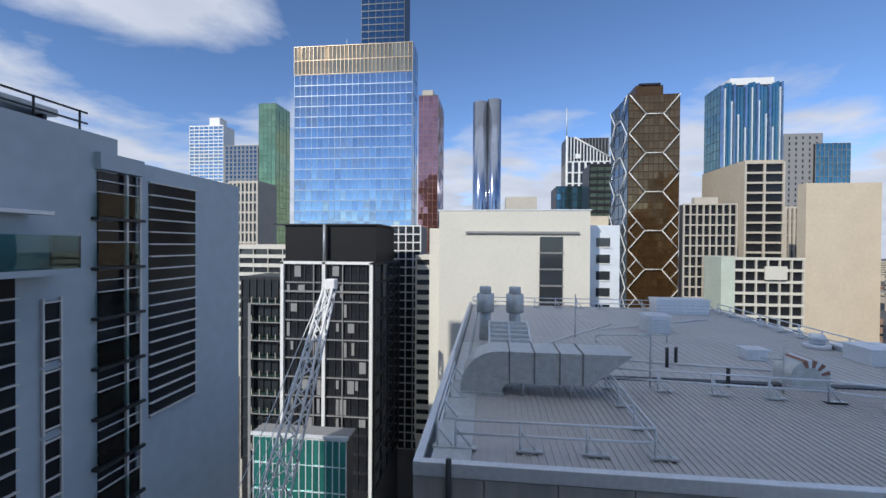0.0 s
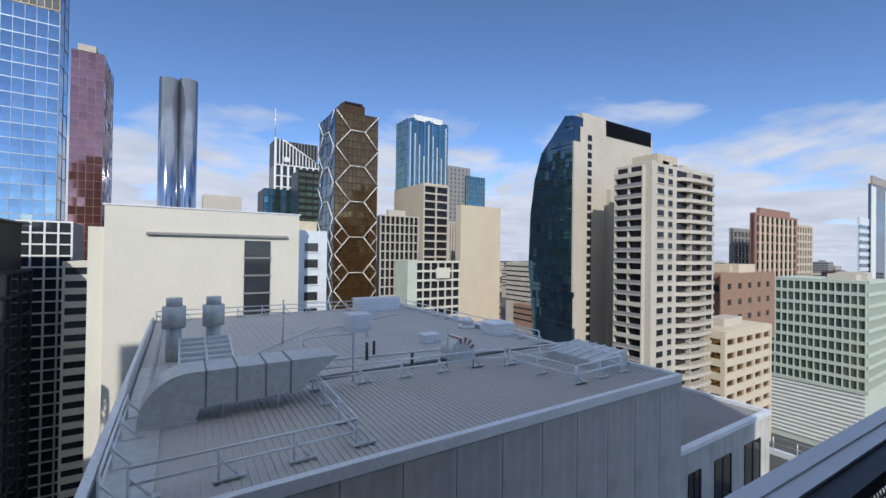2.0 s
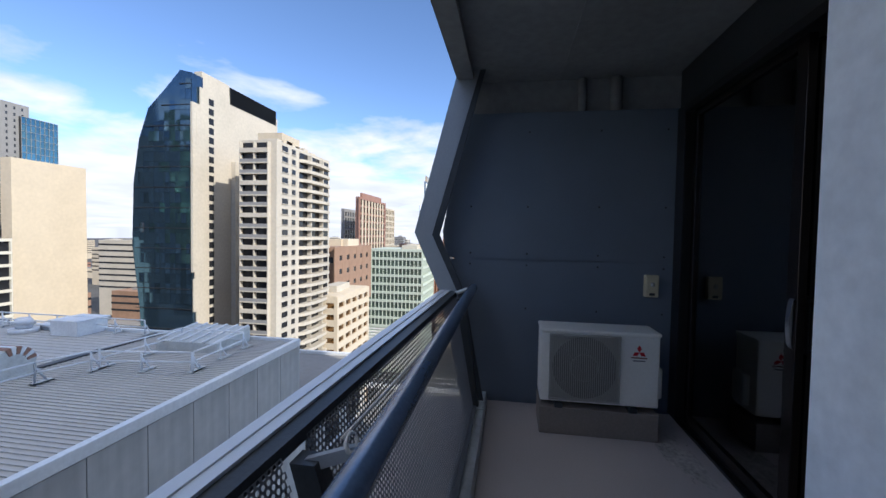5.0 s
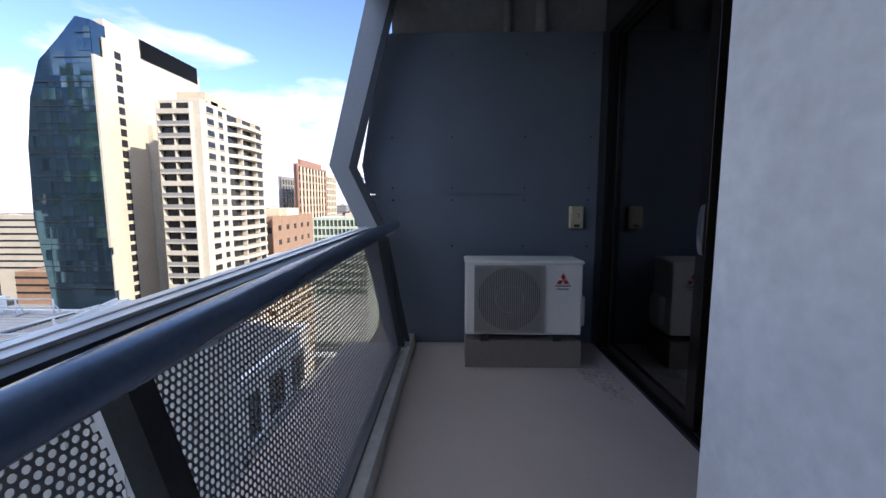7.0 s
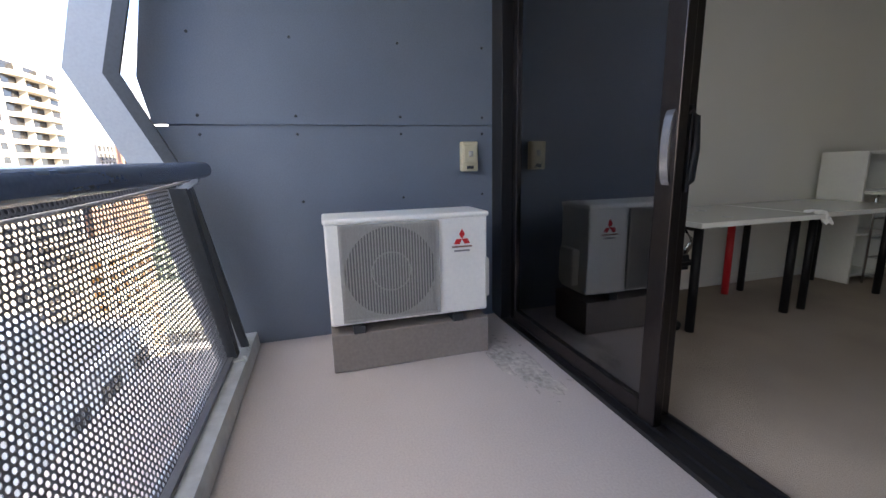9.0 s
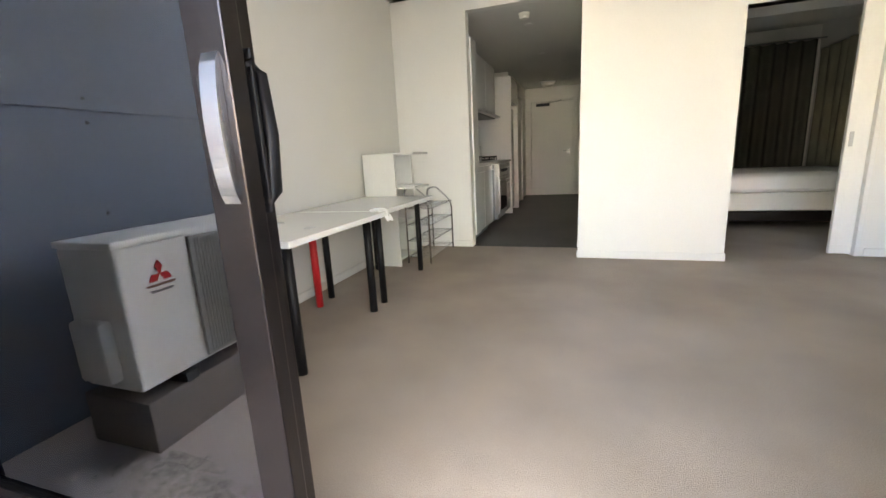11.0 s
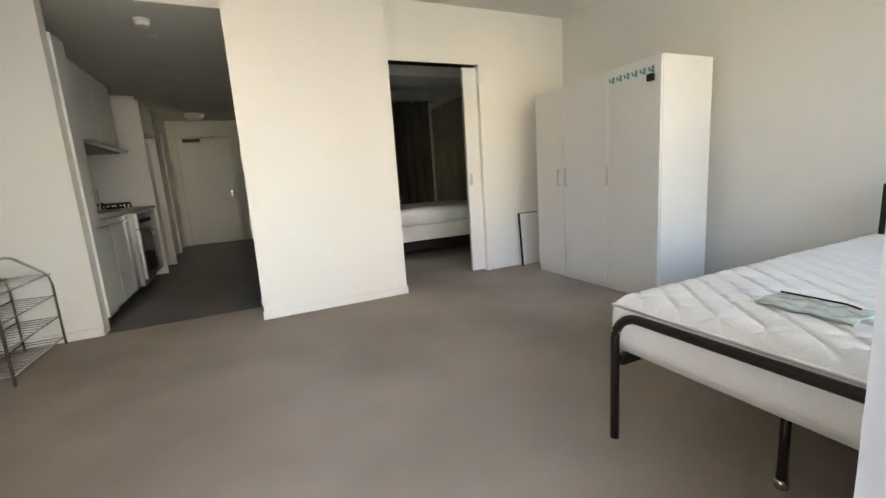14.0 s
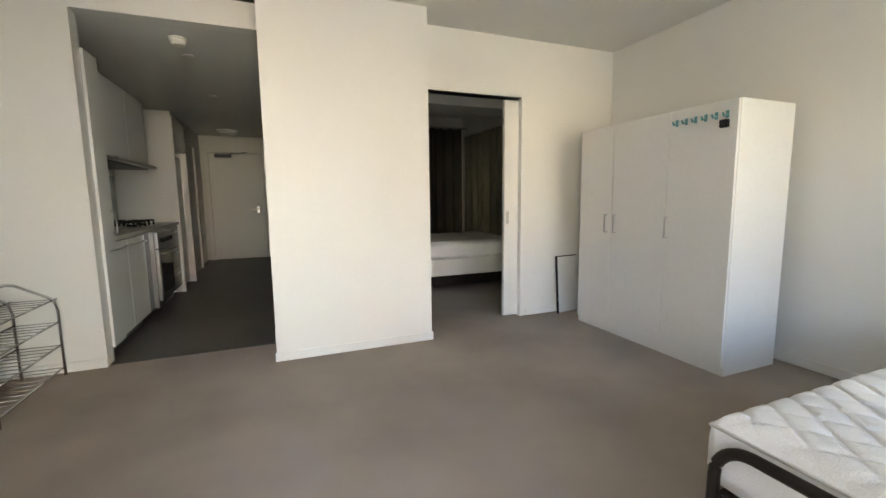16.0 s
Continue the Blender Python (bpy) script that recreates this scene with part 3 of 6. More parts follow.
tagged(tube("cord_knot", [(-2.71 + 0.024 * math.cos(a), ky + 0.10 + 0.012 * math.sin(a), kz - 0.052 + 0.018 * math.sin(a + 0.7)) for a in np.linspace(0, 9, 18)], 0.006, M_rope, None, 6), "white cord knotted round the rail bracket", "cord")

# outdoor air conditioner on its plinth
plinth = tagged(box("plinth", (-0.545, -0.20, 0.27, 1.12, 0.0, 0.205), M_plinth, None, 0.006), "low brown-grey plinth under the air conditioner", "plinth")
ac = thing("air_conditioner", (-0.42, 0.71, 0.205), "cream enamel outdoor air conditioner unit on a plinth", "air conditioner")
box("body", (-0.575, -0.29, 0.27, 1.118, 0.245, 0.775), M_acwhite, ac, 0.012)
box("lid", (-0.585, -0.282, 0.263, 1.125, 0.770, 0.798), M_acwhite, ac, 0.010)
for y in (0.45, 0.98):
    box("foot", (-0.60, -0.27, y - 0.03, y + 0.03, 0.205, 0.246), M_dark, ac, 0.004)
bm = bmesh.new()
AY, AZ, AR = 0.80, 0.515, 0.235
for k in range(4):
    y0, y1, z0, z1 = ((AY - 0.255, AY + 0.255, AZ - 0.25, AZ - 0.238), (AY - 0.255, AY + 0.255, AZ + 0.238, AZ + 0.25), (AY - 0.255, AY - 0.243, AZ - 0.238, AZ + 0.238), (AY + 0.243, AY + 0.255, AZ - 0.238, AZ + 0.238))[k]
    add_box(bm, -0.592, -0.574, y0, y1, z0, z1)
grille = part("grille_frame", bm, M_acgrille, ac)
# flat disc, no hollow behind: the well's shade is in its colour
bm = bmesh.new()
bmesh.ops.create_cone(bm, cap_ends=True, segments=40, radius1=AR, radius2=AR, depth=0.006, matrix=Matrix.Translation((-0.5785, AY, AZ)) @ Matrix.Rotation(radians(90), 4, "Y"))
part("fan_opening", bm, M_acdark, ac, "flat grey disc coloured as the shaded fan opening")
box("grille_panel", (-0.5785, -0.574, AY - 0.243, AY + 0.243, AZ - 0.238, AZ + 0.238), M_acgrille, ac)
for k in range(33):
    y = AY - 0.24 + 0.48 * k / 32
    box("grille_bar", (-0.590, -0.583, y - 0.0032, y + 0.0032, AZ - 0.238, AZ + 0.238), M_acgrille, ac)
for r in (0.10, 0.235):
    tube("grille_ring", [(-0.581, AY + r * math.cos(a), AZ + r * math.sin(a)) for a in np.linspace(0, 2 * math.pi, 33)], 0.003, M_acgrille, ac, 6)
for ang in (90, 210, 330):
    c = Vector((AY - 0.385, 0.655))
    d = Vector((math.cos(radians(ang)), math.sin(radians(ang))))
    w = Vector((-d.y, d.x))
    pts = [c, c + d * 0.026 + w * 0.016, c + d * 0.052, c + d * 0.026 - w * 0.016]
    prism("badge", [tuple(p) for p in pts], "x", -0.579, -0.5745, M_red, ac, "red diamond badge")
for k, w in ((0, 0.112), (1, 0.085)):
    box("badge_bar", (-0.578, -0.5745, AY - 0.385 - w / 2, AY - 0.385 + w / 2, 0.609 - 0.022 * k, 0.618 - 0.022 * k), M_redgran if k == 0 else M_midgrey, ac, label="small dark strip of lettering")
box("valve_cover", (-0.50, -0.34, 0.222, 0.272, 0.29, 0.52), M_acwhite, ac, 0.014)
ac.location.x += 0.045

iso = thing("isolator_switch", (-0.03, 0.19, 1.10), "small cream isolator switch box screwed to the wall", "switch box")
box("case", (-0.062, -0.008, 0.138, 0.247, 1.0, 1.185), M_ivory, iso, 0.008)
box("cover", (-0.070, -0.062, 0.148, 0.237, 1.055, 1.165), M_ivory, iso, 0.006)
cyl("knob", (-0.066, 0.19), 0.016, 1.09, 1.125, M_acgrille, iso, 12)
box("rating_plate", (-0.064, -0.0615, 0.17, 0.215, 1.015, 1.035), M_dark, iso)
# dried slurry and leaf litter between plinth and door sill
M_slurry = mat("dried_pale_slurry", (0.52, 0.48, 0.44), 0.9, grain=35, vary=0.35, stain=6, bump=0.5)
bm = bmesh.new()
for cx, cy, rx, ry, seed in ((-0.78, 0.16, 0.20, 0.085, 1), (-0.62, 0.20, 0.13, 0.05, 5), (-0.98, 0.12, 0.11, 0.05, 9), (-0.70, 0.27, 0.16, 0.03, 13)):
    rim = []
    for k in range(30):
        a = 2 * math.pi * k / 30
        e = 1 + 0.55 * noise.noise((1.7 * math.cos(a), 1.7 * math.sin(a), seed))
        rim.append(bm.verts.new((cx + rx * e * math.cos(a), cy + ry * e * math.sin(a), 0.0015)))
    inner = [bm.verts.new((cx + (v.co.x - cx) * 0.72, cy + (v.co.y - cy) * 0.72, 0.006 + 0.004 * noise.noise((v.co.x * 20, v.co.y * 20, seed)))) for v in rim]
    for k in range(30):
        bm.faces.new((rim[k], rim[(k + 1) % 30], inner[(k + 1) % 30], inner[k])).smooth = True
    bm.faces.new(inner)
for k in range(46):
    c = Vector((-0.75 + random.gauss(0, 0.2), 0.17 + random.gauss(0, 0.06), 0.008 + 0.004 * random.random()))
    a, r = random.random() * 6.3, random.uniform(0.01, 0.03)
    bm.faces.new([bm.verts.new(c + Vector((r * math.cos(a + q) * e, r * math.sin(a + q) * e * 0.7, 0.004 * (q > 3)))) for q, e in ((0, 1), (1.2, 0.6), (2.4, 0.8), (3.6, 1), (5.0, 0.55))])
tagged(part("leaf_litter", bm, M_slurry), "dried pale slurry and leaf litter beside the plinth", "litter", kind="stuff")

# ---- kitchen passage ----
FX = -0.83
tall = thing("pantry_cabinet", (-0.5, -4.3, 0), "tall white gloss end panel and narrow kitchen cabinet", "cabinet")
box("end_panel", (FX, -0.21, -4.085, -4.055, 0.0, 2.455), M_gloss, tall, 0.002)
for y0, y1 in ((-4.09, -4.62), (-4.62, -5.12)):
    c = thing("base_cabinet", (-0.5, (y0 + y1) / 2, 0), "white gloss kitchen base cabinet with long steel handle", "cabinet", "kitchen base cabinets")
    box("body", (FX + 0.03, -0.21, y1 + 0.003, y0 - 0.003, 0.1, 0.88), M_matt, c)
    box("plinth", (FX + 0.08, FX + 0.10, y1 + 0.003, y0 - 0.003, 0.003, 0.1), M_dark, c)
    d = box("door", (FX, FX + 0.027, y1 + 0.004, y0 - 0.004, 0.11, 0.875), M_gloss, c, 0.002)
    tube("handle", [(FX, y0 - 0.07, 0.82), (FX - 0.03, y0 - 0.07, 0.82), (FX - 0.03, y1 + 0.07, 0.82), (FX, y1 + 0.07, 0.82)], 0.006, M_steel, d, 8)
oven = thing("oven", (-0.5, -5.6, 0), "stainless steel under-bench oven with dark glass door", "oven")
box("body", (FX - 0.03, -0.21, -5.90, -5.303, 0.1, 0.88), M_steel, oven)
box("side_gap_panel", (FX + 0.01, -0.21, -5.30, -5.125, 0.1, 0.88), M_dark, oven, label="dark recessed panel beside the oven")
od = box("oven_door", (FX - 0.065, FX - 0.031, -5.895, -5.31, 0.17, 0.70), M_steel, oven, 0.004)
box("oven_window", (FX - 0.069, FX - 0.064, -5.85, -5.36, 0.23, 0.66), M_ovenglass, od)
tube("oven_handle", [(FX - 0.06, -5.36, 0.66), (FX - 0.11, -5.36, 0.66), (FX - 0.11, -5.85, 0.66), (FX - 0.06, -5.85, 0.66)], 0.010, M_steel, od, 8)
box("control_panel", (FX - 0.065, FX - 0.031, -5.895, -5.31, 0.71, 0.875), M_steel, oven, 0.003)
for k in range(5):
    tube("knob", [(FX - 0.065, -5.40 - 0.1 * k, 0.79), (FX - 0.09, -5.40 - 0.1 * k, 0.79)], 0.02, M_blackp, oven, 12)
dr = thing("drawer_cabinet", (-0.5, -6.2, 0), "white gloss kitchen drawer cabinet with steel handles", "cabinet", "kitchen base cabinets")
box("body", (FX + 0.03, -0.21, -6.60, -5.906, 0.1, 0.88), M_matt, dr)
for z0, z1 in ((0.11, 0.36), (0.365, 0.62), (0.625, 0.875)):
    d = box("drawer", (FX, FX + 0.027, -6.595, -5.912, z0, z1), M_gloss, dr, 0.002)
    tube("handle", [(FX, -6.1, z1 - 0.06), (FX - 0.03, -6.1, z1 - 0.06), (FX - 0.03, -6.4, z1 - 0.06), (FX, -6.4, z1 - 0.06)], 0.006, M_steel, d, 8)
tagged(box("benchtop", (FX - 0.02, -0.21, -6.60, -4.09, 0.885, 0.925), M_stone, None, 0.003), "pale stone kitchen benchtop", "benchtop")
tagged(box("splashback", (-0.208, -0.202, -6.60, -4.09, 0.927, 1.50), M_splash), "glossy pale grey kitchen splashback", "splashback", kind="structure")
hob = thing("cooktop", (-0.52, -5.55, 0.927), "gas cooktop with black cast iron trivets", "cooktop")
box("tray", (-0.79, -0.26, -5.90, -5.25, 0.9265, 0.937), M_steel, hob, 0.003)
for cx, cy in ((-0.66, -5.42), (-0.66, -5.74), (-0.40, -5.42), (-0.40, -5.74)):
    cyl("burner", (cx, cy), 0.045, 0.937, 0.957, M_blackp, hob, 16)
    for a in (0, 90):
        d = Vector((math.cos(radians(a + 45)), math.sin(radians(a + 45)))) * 0.13
        tube("trivet_bar", [(cx - d.x, cy - d.y, 0.937), (cx - d.x, cy - d.y, 0.985), (cx + d.x, cy + d.y, 0.985), (cx + d.x, cy + d.y, 0.937)], 0.012, M_blackp, hob, 6)
kettle = thing("saucepan", (-0.5, -4.95, 0.927), "small dark saucepan on the kitchen benchtop", "pot")
cyl("pot", (-0.52, -4.98), 0.09, 0.927, 1.01, M_dark, kettle, 20, 0.10)
tube("pot_handle", [(-0.60, -4.98, 0.99), (-0.72, -4.99, 1.0)], 0.010, M_blackp, kettle, 8)
can = thing("canister", (-0.42, -4.62, 0.927), "small white kitchen canister on the benchtop", "canister")
cyl("jar", (-0.42, -4.62), 0.055, 0.927, 1.07, M_matt, can, 20)
cyl("lid", (-0.42, -4.62), 0.058, 1.07, 1.09, M_steel, can, 20)
hood = thing("range_hood", (-0.5, -5.0, 1.5), "slim dark slide-out range hood under the wall cabinets", "range hood")
box("canopy", (FX + 0.10, -0.21, -5.92, -4.70, 1.535, 1.575), M_dark, hood, 0.004)
box("front_lip", (FX + 0.02, FX + 0.10, -5.92, -4.70, 1.545, 1.572), M_steel, hood, 0.004)
for y0, y1, z1 in ((-4.09, -4.70, 2.25), (-4.70, -5.30, 2.25), (-5.30, -5.92, 2.25)):
    c = thing("wall_cabinet", (-0.4, (y0 + y1) / 2, 1.9), "white gloss kitchen wall cabinet", "cabinet", "kitchen wall cabinets")
    box("body", (FX + 0.13, -0.21, y1 + 0.003, y0 - 0.003, 1.58, z1), M_matt, c)
    box("door", (FX + 0.10, FX + 0.127, y1 + 0.004, y0 - 0.004, 1.582, z1), M_gloss, c, 0.002)
fridge = thing("fridge_panel", (-0.5, -6.9, 0), "tall white cabinet around the fridge recess", "cabinet")
box("side_panel", (FX - 0.03, -0.21, -6.66, -6.62, 0, 2.25), M_matt, fridge, 0.002)
box("side_panel", (FX - 0.03, -0.21, -7.42, -7.38, 0, 2.25), M_matt, fridge, 0.002)
box("top_box", (FX - 0.03, -0.21, -7.38, -6.66, 1.86, 2.25), M_gloss, fridge, 0.002)
box("fridge_back", (FX + 0.05, -0.21, -7.38, -6.66, 0.02, 1.80), M_matt, fridge, 0.02)
door_l = thing("door_4", (-0.5, -8.4, 0), "closed white laundry cupboard door in the passage", "door", kind="structure")
box("leaf", (FX + 0.10, FX + 0.14, -8.75, -7.95, 0.01, 2.1), M_matt, door_l, 0.003)
for b in ((FX + 0.07, FX + 0.14, -7.95, -7.89, 0, 2.16), (FX + 0.07, FX + 0.14, -8.81, -8.75, 0, 2.16), (FX + 0.07, FX + 0.14, -8.75, -7.95, 2.1, 2.16)):
    box("door_frame", b, M_matt, door_l, 0.003)
wall("wall_passage_left", (FX + 0.14, -0.2, -9.8, -7.43, 0, 2.46))
tagged(box("intercom", (-1.97, -1.93, -7.3, -7.1, 1.35, 1.65), M_matt, None, 0.008), "white intercom handset panel on the passage wall", "intercom")
det = thing("smoke_detector", (-1.38, -4.33, 2.46), "round cream smoke detector on the passage ceiling", "smoke detector")
cyl("base", (-1.38, -4.33), 0.062, 2.445, 2.46, M_acwhite, det, 24)
cyl("cap", (-1.38, -4.33), 0.045, 2.405, 2.445, M_acwhite, det, 24, 0.058)
for y in (-4.75, -6.3):
    cl = thing("downlight", (-1.38, y, 2.46), "small recessed ceiling downlight, switched off", "ceiling light", "passage downlights")
    cyl("ring", (-1.38, y), 0.045, 2.452, 2.46, M_matt, cl, 20)
oy = thing("ceiling_light", (-1.27, -9.05, 2.46), "round white oyster ceiling light, switched off", "ceiling light")
cyl("base", (-1.27, -9.05), 0.17, 2.43, 2.46, M_matt, oy, 28)
cyl("diffuser", (-1.27, -9.05), 0.11, 2.37, 2.43, M_acwhite, oy, 28, 0.16)

# ---- living room ----


def leg(name, x, y, z1, material, parent, r=0.022):
    cyl(name, (x, y), r, 0.0, z1, material, parent, 14)


T1 = thing("desk", (-0.4, -1.4, 0), "white gloss glass-topped desk on black legs, one leg red", "desk")
box("tabletop", (-0.77, -0.03, -1.93, -0.94, 0.652, 0.684), M_gloss, T1, 0.004)
for x, y, m in ((-0.70, -1.0, M_blackp), (-0.65, -1.86, M_blackp), (-0.14, -1.0, M_blackp), (-0.205, -1.87, M_red)):
    leg("leg", x, y, 0.652, m, T1, 0.026)
T2 = thing("desk", (-0.4, -2.45, 0), "white gloss desk on round black legs", "desk")
box("tabletop", (-0.72, -0.03, -2.99, -1.94, 0.652, 0.684), M_gloss, T2, 0.004)
for x, y in ((-0.64, -2.04), (-0.59, -2.91), (-0.18, -2.06), (-0.16, -2.88)):
    leg("leg", x, y, 0.652, M_blackp, T2, 0.024)
bm = bmesh.new()
bmesh.ops.create_grid(bm, x_segments=8, y_segments=6, size=0.5)
for v in bm.verts:
    x, y = v.co.x, v.co.y
    v.co = Vector((-0.71 + x * 0.12 - 0.02, -1.93 + y * 0.10, 0.700 + 0.012 * noise.noise((x * 5, y * 5, 1)) - (0.16 * max(0, -x - 0.05) + 0.03 * noise.noise((x * 7, y * 7, 4)) * (x < -0.1))))
bmesh.ops.solidify(bm, geom=bm.faces[:], thickness=0.006)
tagged(part("cloth", bm, M_quilt), "crumpled white cloth draped over the desk edge", "cloth")
for x, y, r in ((-0.42, -1.2, 0.035), (-0.3, -1.45, 0.03), (-0.62, -1.3, 0.03)):
    tagged(tube("sticker_ring", [(x + r * math.cos(a), y + r * math.sin(a), 0.685) for a in np.linspace(0, 6.28, 17)], 0.002, M_fin, None, 6), "faint round glass mark on the desk top", "mark")

sh = thing("shelf_unit", (-0.22, -3.2, 0), "small white open shelf unit standing behind the desk", "shelf")
box("side_panel", (-0.355, -0.03, -3.02, -3.00, 0, 1.075), M_matt, sh, 0.002)
box("side_panel", (-0.05, -0.03, -3.38, -3.02, 0, 1.075), M_matt, sh, 0.002)
for z in (0.06, 0.40, 0.74, 1.055):
    box("shelf", (-0.54 if z > 0.7 else -0.355, -0.051, -3.40, -3.022, z, z + 0.02), M_matt, sh, 0.002)
box("side_panel", (-0.355, -0.03, -3.422, -3.402, 0, 1.075), M_matt, sh, 0.002)
tagged(box("paper_stack", (-0.50, -0.30, -3.32, -3.10, 0.762, 0.775), M_quilt, None, 0.002), "thin stack of white papers on the shelf", "papers")

rk = thing("wire_rack", (-0.49, -3.5, 0), "chrome wire shelf rack with a curved top", "rack")
for x in (-0.37, -0.605):
    tube("side_hoop", [(x, -3.15, 0), (x, -3.15, 0.69), (x, -3.17, 0.725), (x, -3.21, 0.735), (x, -3.36, 0.735), (x, -3.44, 0.72), (x, -3.80, 0.57), (x, -3.87, 0.53), (x, -3.90, 0.46), (x, -3.90, 0)], 0.009, M_chrome, rk, 8)
for z in (0.06, 0.22, 0.38, 0.54):
    for x in (-0.37, -0.605):
        tube("shelf_rail", [(x, -3.15, z), (x, -3.90, z)], 0.006, M_chrome, rk, 6)
    for k in range(11):
        tube("shelf_wire", [(-0.37, -3.17 - 0.071 * k, z), (-0.605, -3.17 - 0.071 * k, z)], 0.003, M_chrome, rk, 6)

# office chair drawn under the desk
ch = thing("office_chair", (-0.78, -0.72, 0), "black padded office chair with chrome arms and star base", "chair")
bm = bmesh.new()
bmesh.ops.create_cube(bm, size=1, matrix=Matrix.Translation((-0.56, -0.80, 0.43)) @ Matrix.Diagonal((0.46, 0.46, 0.09, 1)))
bmesh.ops.bevel(bm, geom=bm.edges[:], offset=0.035, segments=3, affect="EDGES")
part("seat", bm, M_blackp, ch)
bm = bmesh.new()
bmesh.ops.create_cube(bm, size=1, matrix=Matrix.Translation((-0.29, -0.80, 0.78)) @ Matrix.Rotation(radians(8), 4, "Y") @ Matrix.Diagonal((0.07, 0.44, 0.48, 1)))
bmesh.ops.bevel(bm, geom=bm.edges[:], offset=0.03, segments=3, affect="EDGES")
part("backrest", bm, M_blackp, ch)
for y in (-1.03, -0.57):
    tube("armrest", [(-0.36, y, 0.40), (-0.40, y, 0.58), (-0.50, y, 0.635), (-0.66, y, 0.625), (-0.74, y, 0.56), (-0.68, y, 0.46), (-0.58, y, 0.41)], 0.018, M_chrome, ch, 10)
    tube("arm_pad", [(-0.46, y, 0.64), (-0.54, y, 0.655), (-0.74, y, 0.64)], 0.026, M_blackp, ch, 10)
cyl("gas_column", (-0.56, -0.80), 0.028, 0.09, 0.40, M_chrome, ch, 16)
for k in range(5):
    a = radians(72 * k)
    x, y = -0.56 + 0.24 * math.cos(a), -0.80 + 0.24 * math.sin(a)
    arm = tube("base_arm", [(-0.56, -0.80, 0.12), (x, y, 0.07)], 0.022, M_chrome, ch, 10)
    tube("caster", [(x - 0.02 * math.sin(a), y + 0.02 * math.cos(a), 0.03), (x + 0.02 * math.sin(a), y - 0.02 * math.cos(a), 0.03)], 0.028, M_blackp, ch, 12)

ch.location.x += 0.10

# wardrobe
wd = thing("wardrobe", (-4.95, -2.78, 0), "plain white three-door wardrobe with slim steel handles", "wardrobe")
box("side_panel", (-5.20, -4.675, -2.12, -2.10, 0, 1.77), M_matt, wd, 0.002)
box("side_panel", (-5.20, -4.675, -3.50, -3.48, 0, 1.77), M_matt, wd, 0.002)
box("top_panel", (-5.20, -4.675, -3.48, -2.12, 1.75, 1.77), M_matt, wd, 0.002)
box("back_panel", (-5.20, -5.19, -3.48, -2.12, 0.0, 1.75), M_matt, wd)
box("plinth", (-4.70, -4.68, -3.48, -2.12, 0.0, 0.055), M_matt, wd)
for y0, y1, hy in ((-3.495, -3.105, -3.155), (-3.10, -2.58, -3.055), (-2.575, -2.105, -2.56)):
    d = box("door", (-4.675, -4.657, y0, y1, 0.06, 1.765), M_matt, wd, 0.0015)
    tube("handle", [(-4.657, hy, 0.88), (-4.63, hy, 0.88), (-4.63, hy, 1.03), (-4.657, hy, 1.03)], 0.006, M_steel, d, 8)
hk = thing("hook_rail", (-4.65, -2.34, 1.68), "row of six small teal coat hooks on the wardrobe door", "hooks")
for k in range(6):
    y = -2.52 + 0.07 * k
    h = box("hook_plate", (-4.657, -4.651, y - 0.010, y + 0.010, 1.66, 1.705), M_teal, hk, 0.002)
    tube("hook", [(-4.652, y, 1.68), (-4.62, y, 1.668), (-4.612, y, 1.69)], 0.006, M_teal, h, 8)
tagged(box("key_pouch", (-4.655, -4.62, -2.20, -2.15, 1.60, 1.65), M_blackp, None, 0.008), "small black pouch hanging from a hook", "pouch")
wb = thing("folding_board", (-4.72, -3.78, 0), "small white board with a black edge leaning on the wall", "board")
m = Matrix.Translation((-4.765, -3.80, 0.295)) @ Matrix.Rotation(radians(7), 4, "Z") @ Matrix.Rotation(radians(4), 4, "X")
for n, s, mt, off in (("panel", (0.25, 0.016, 0.57), M_matt, 0.0), ("edge", (0.010, 0.022, 0.585), M_blackp, 0.131), ("edge", (0.262, 0.022, 0.008), M_blackp, None)):
    bm = bmesh.new()
    o = (off, 0, 0) if off is not None else (0, 0, 0.289)
    bmesh.ops.create_cube(bm, size=1, matrix=m @ Matrix.Translation(o) @ Matrix.Diagonal((*s, 1)))
    part(n, bm, mt, wb)

# bed


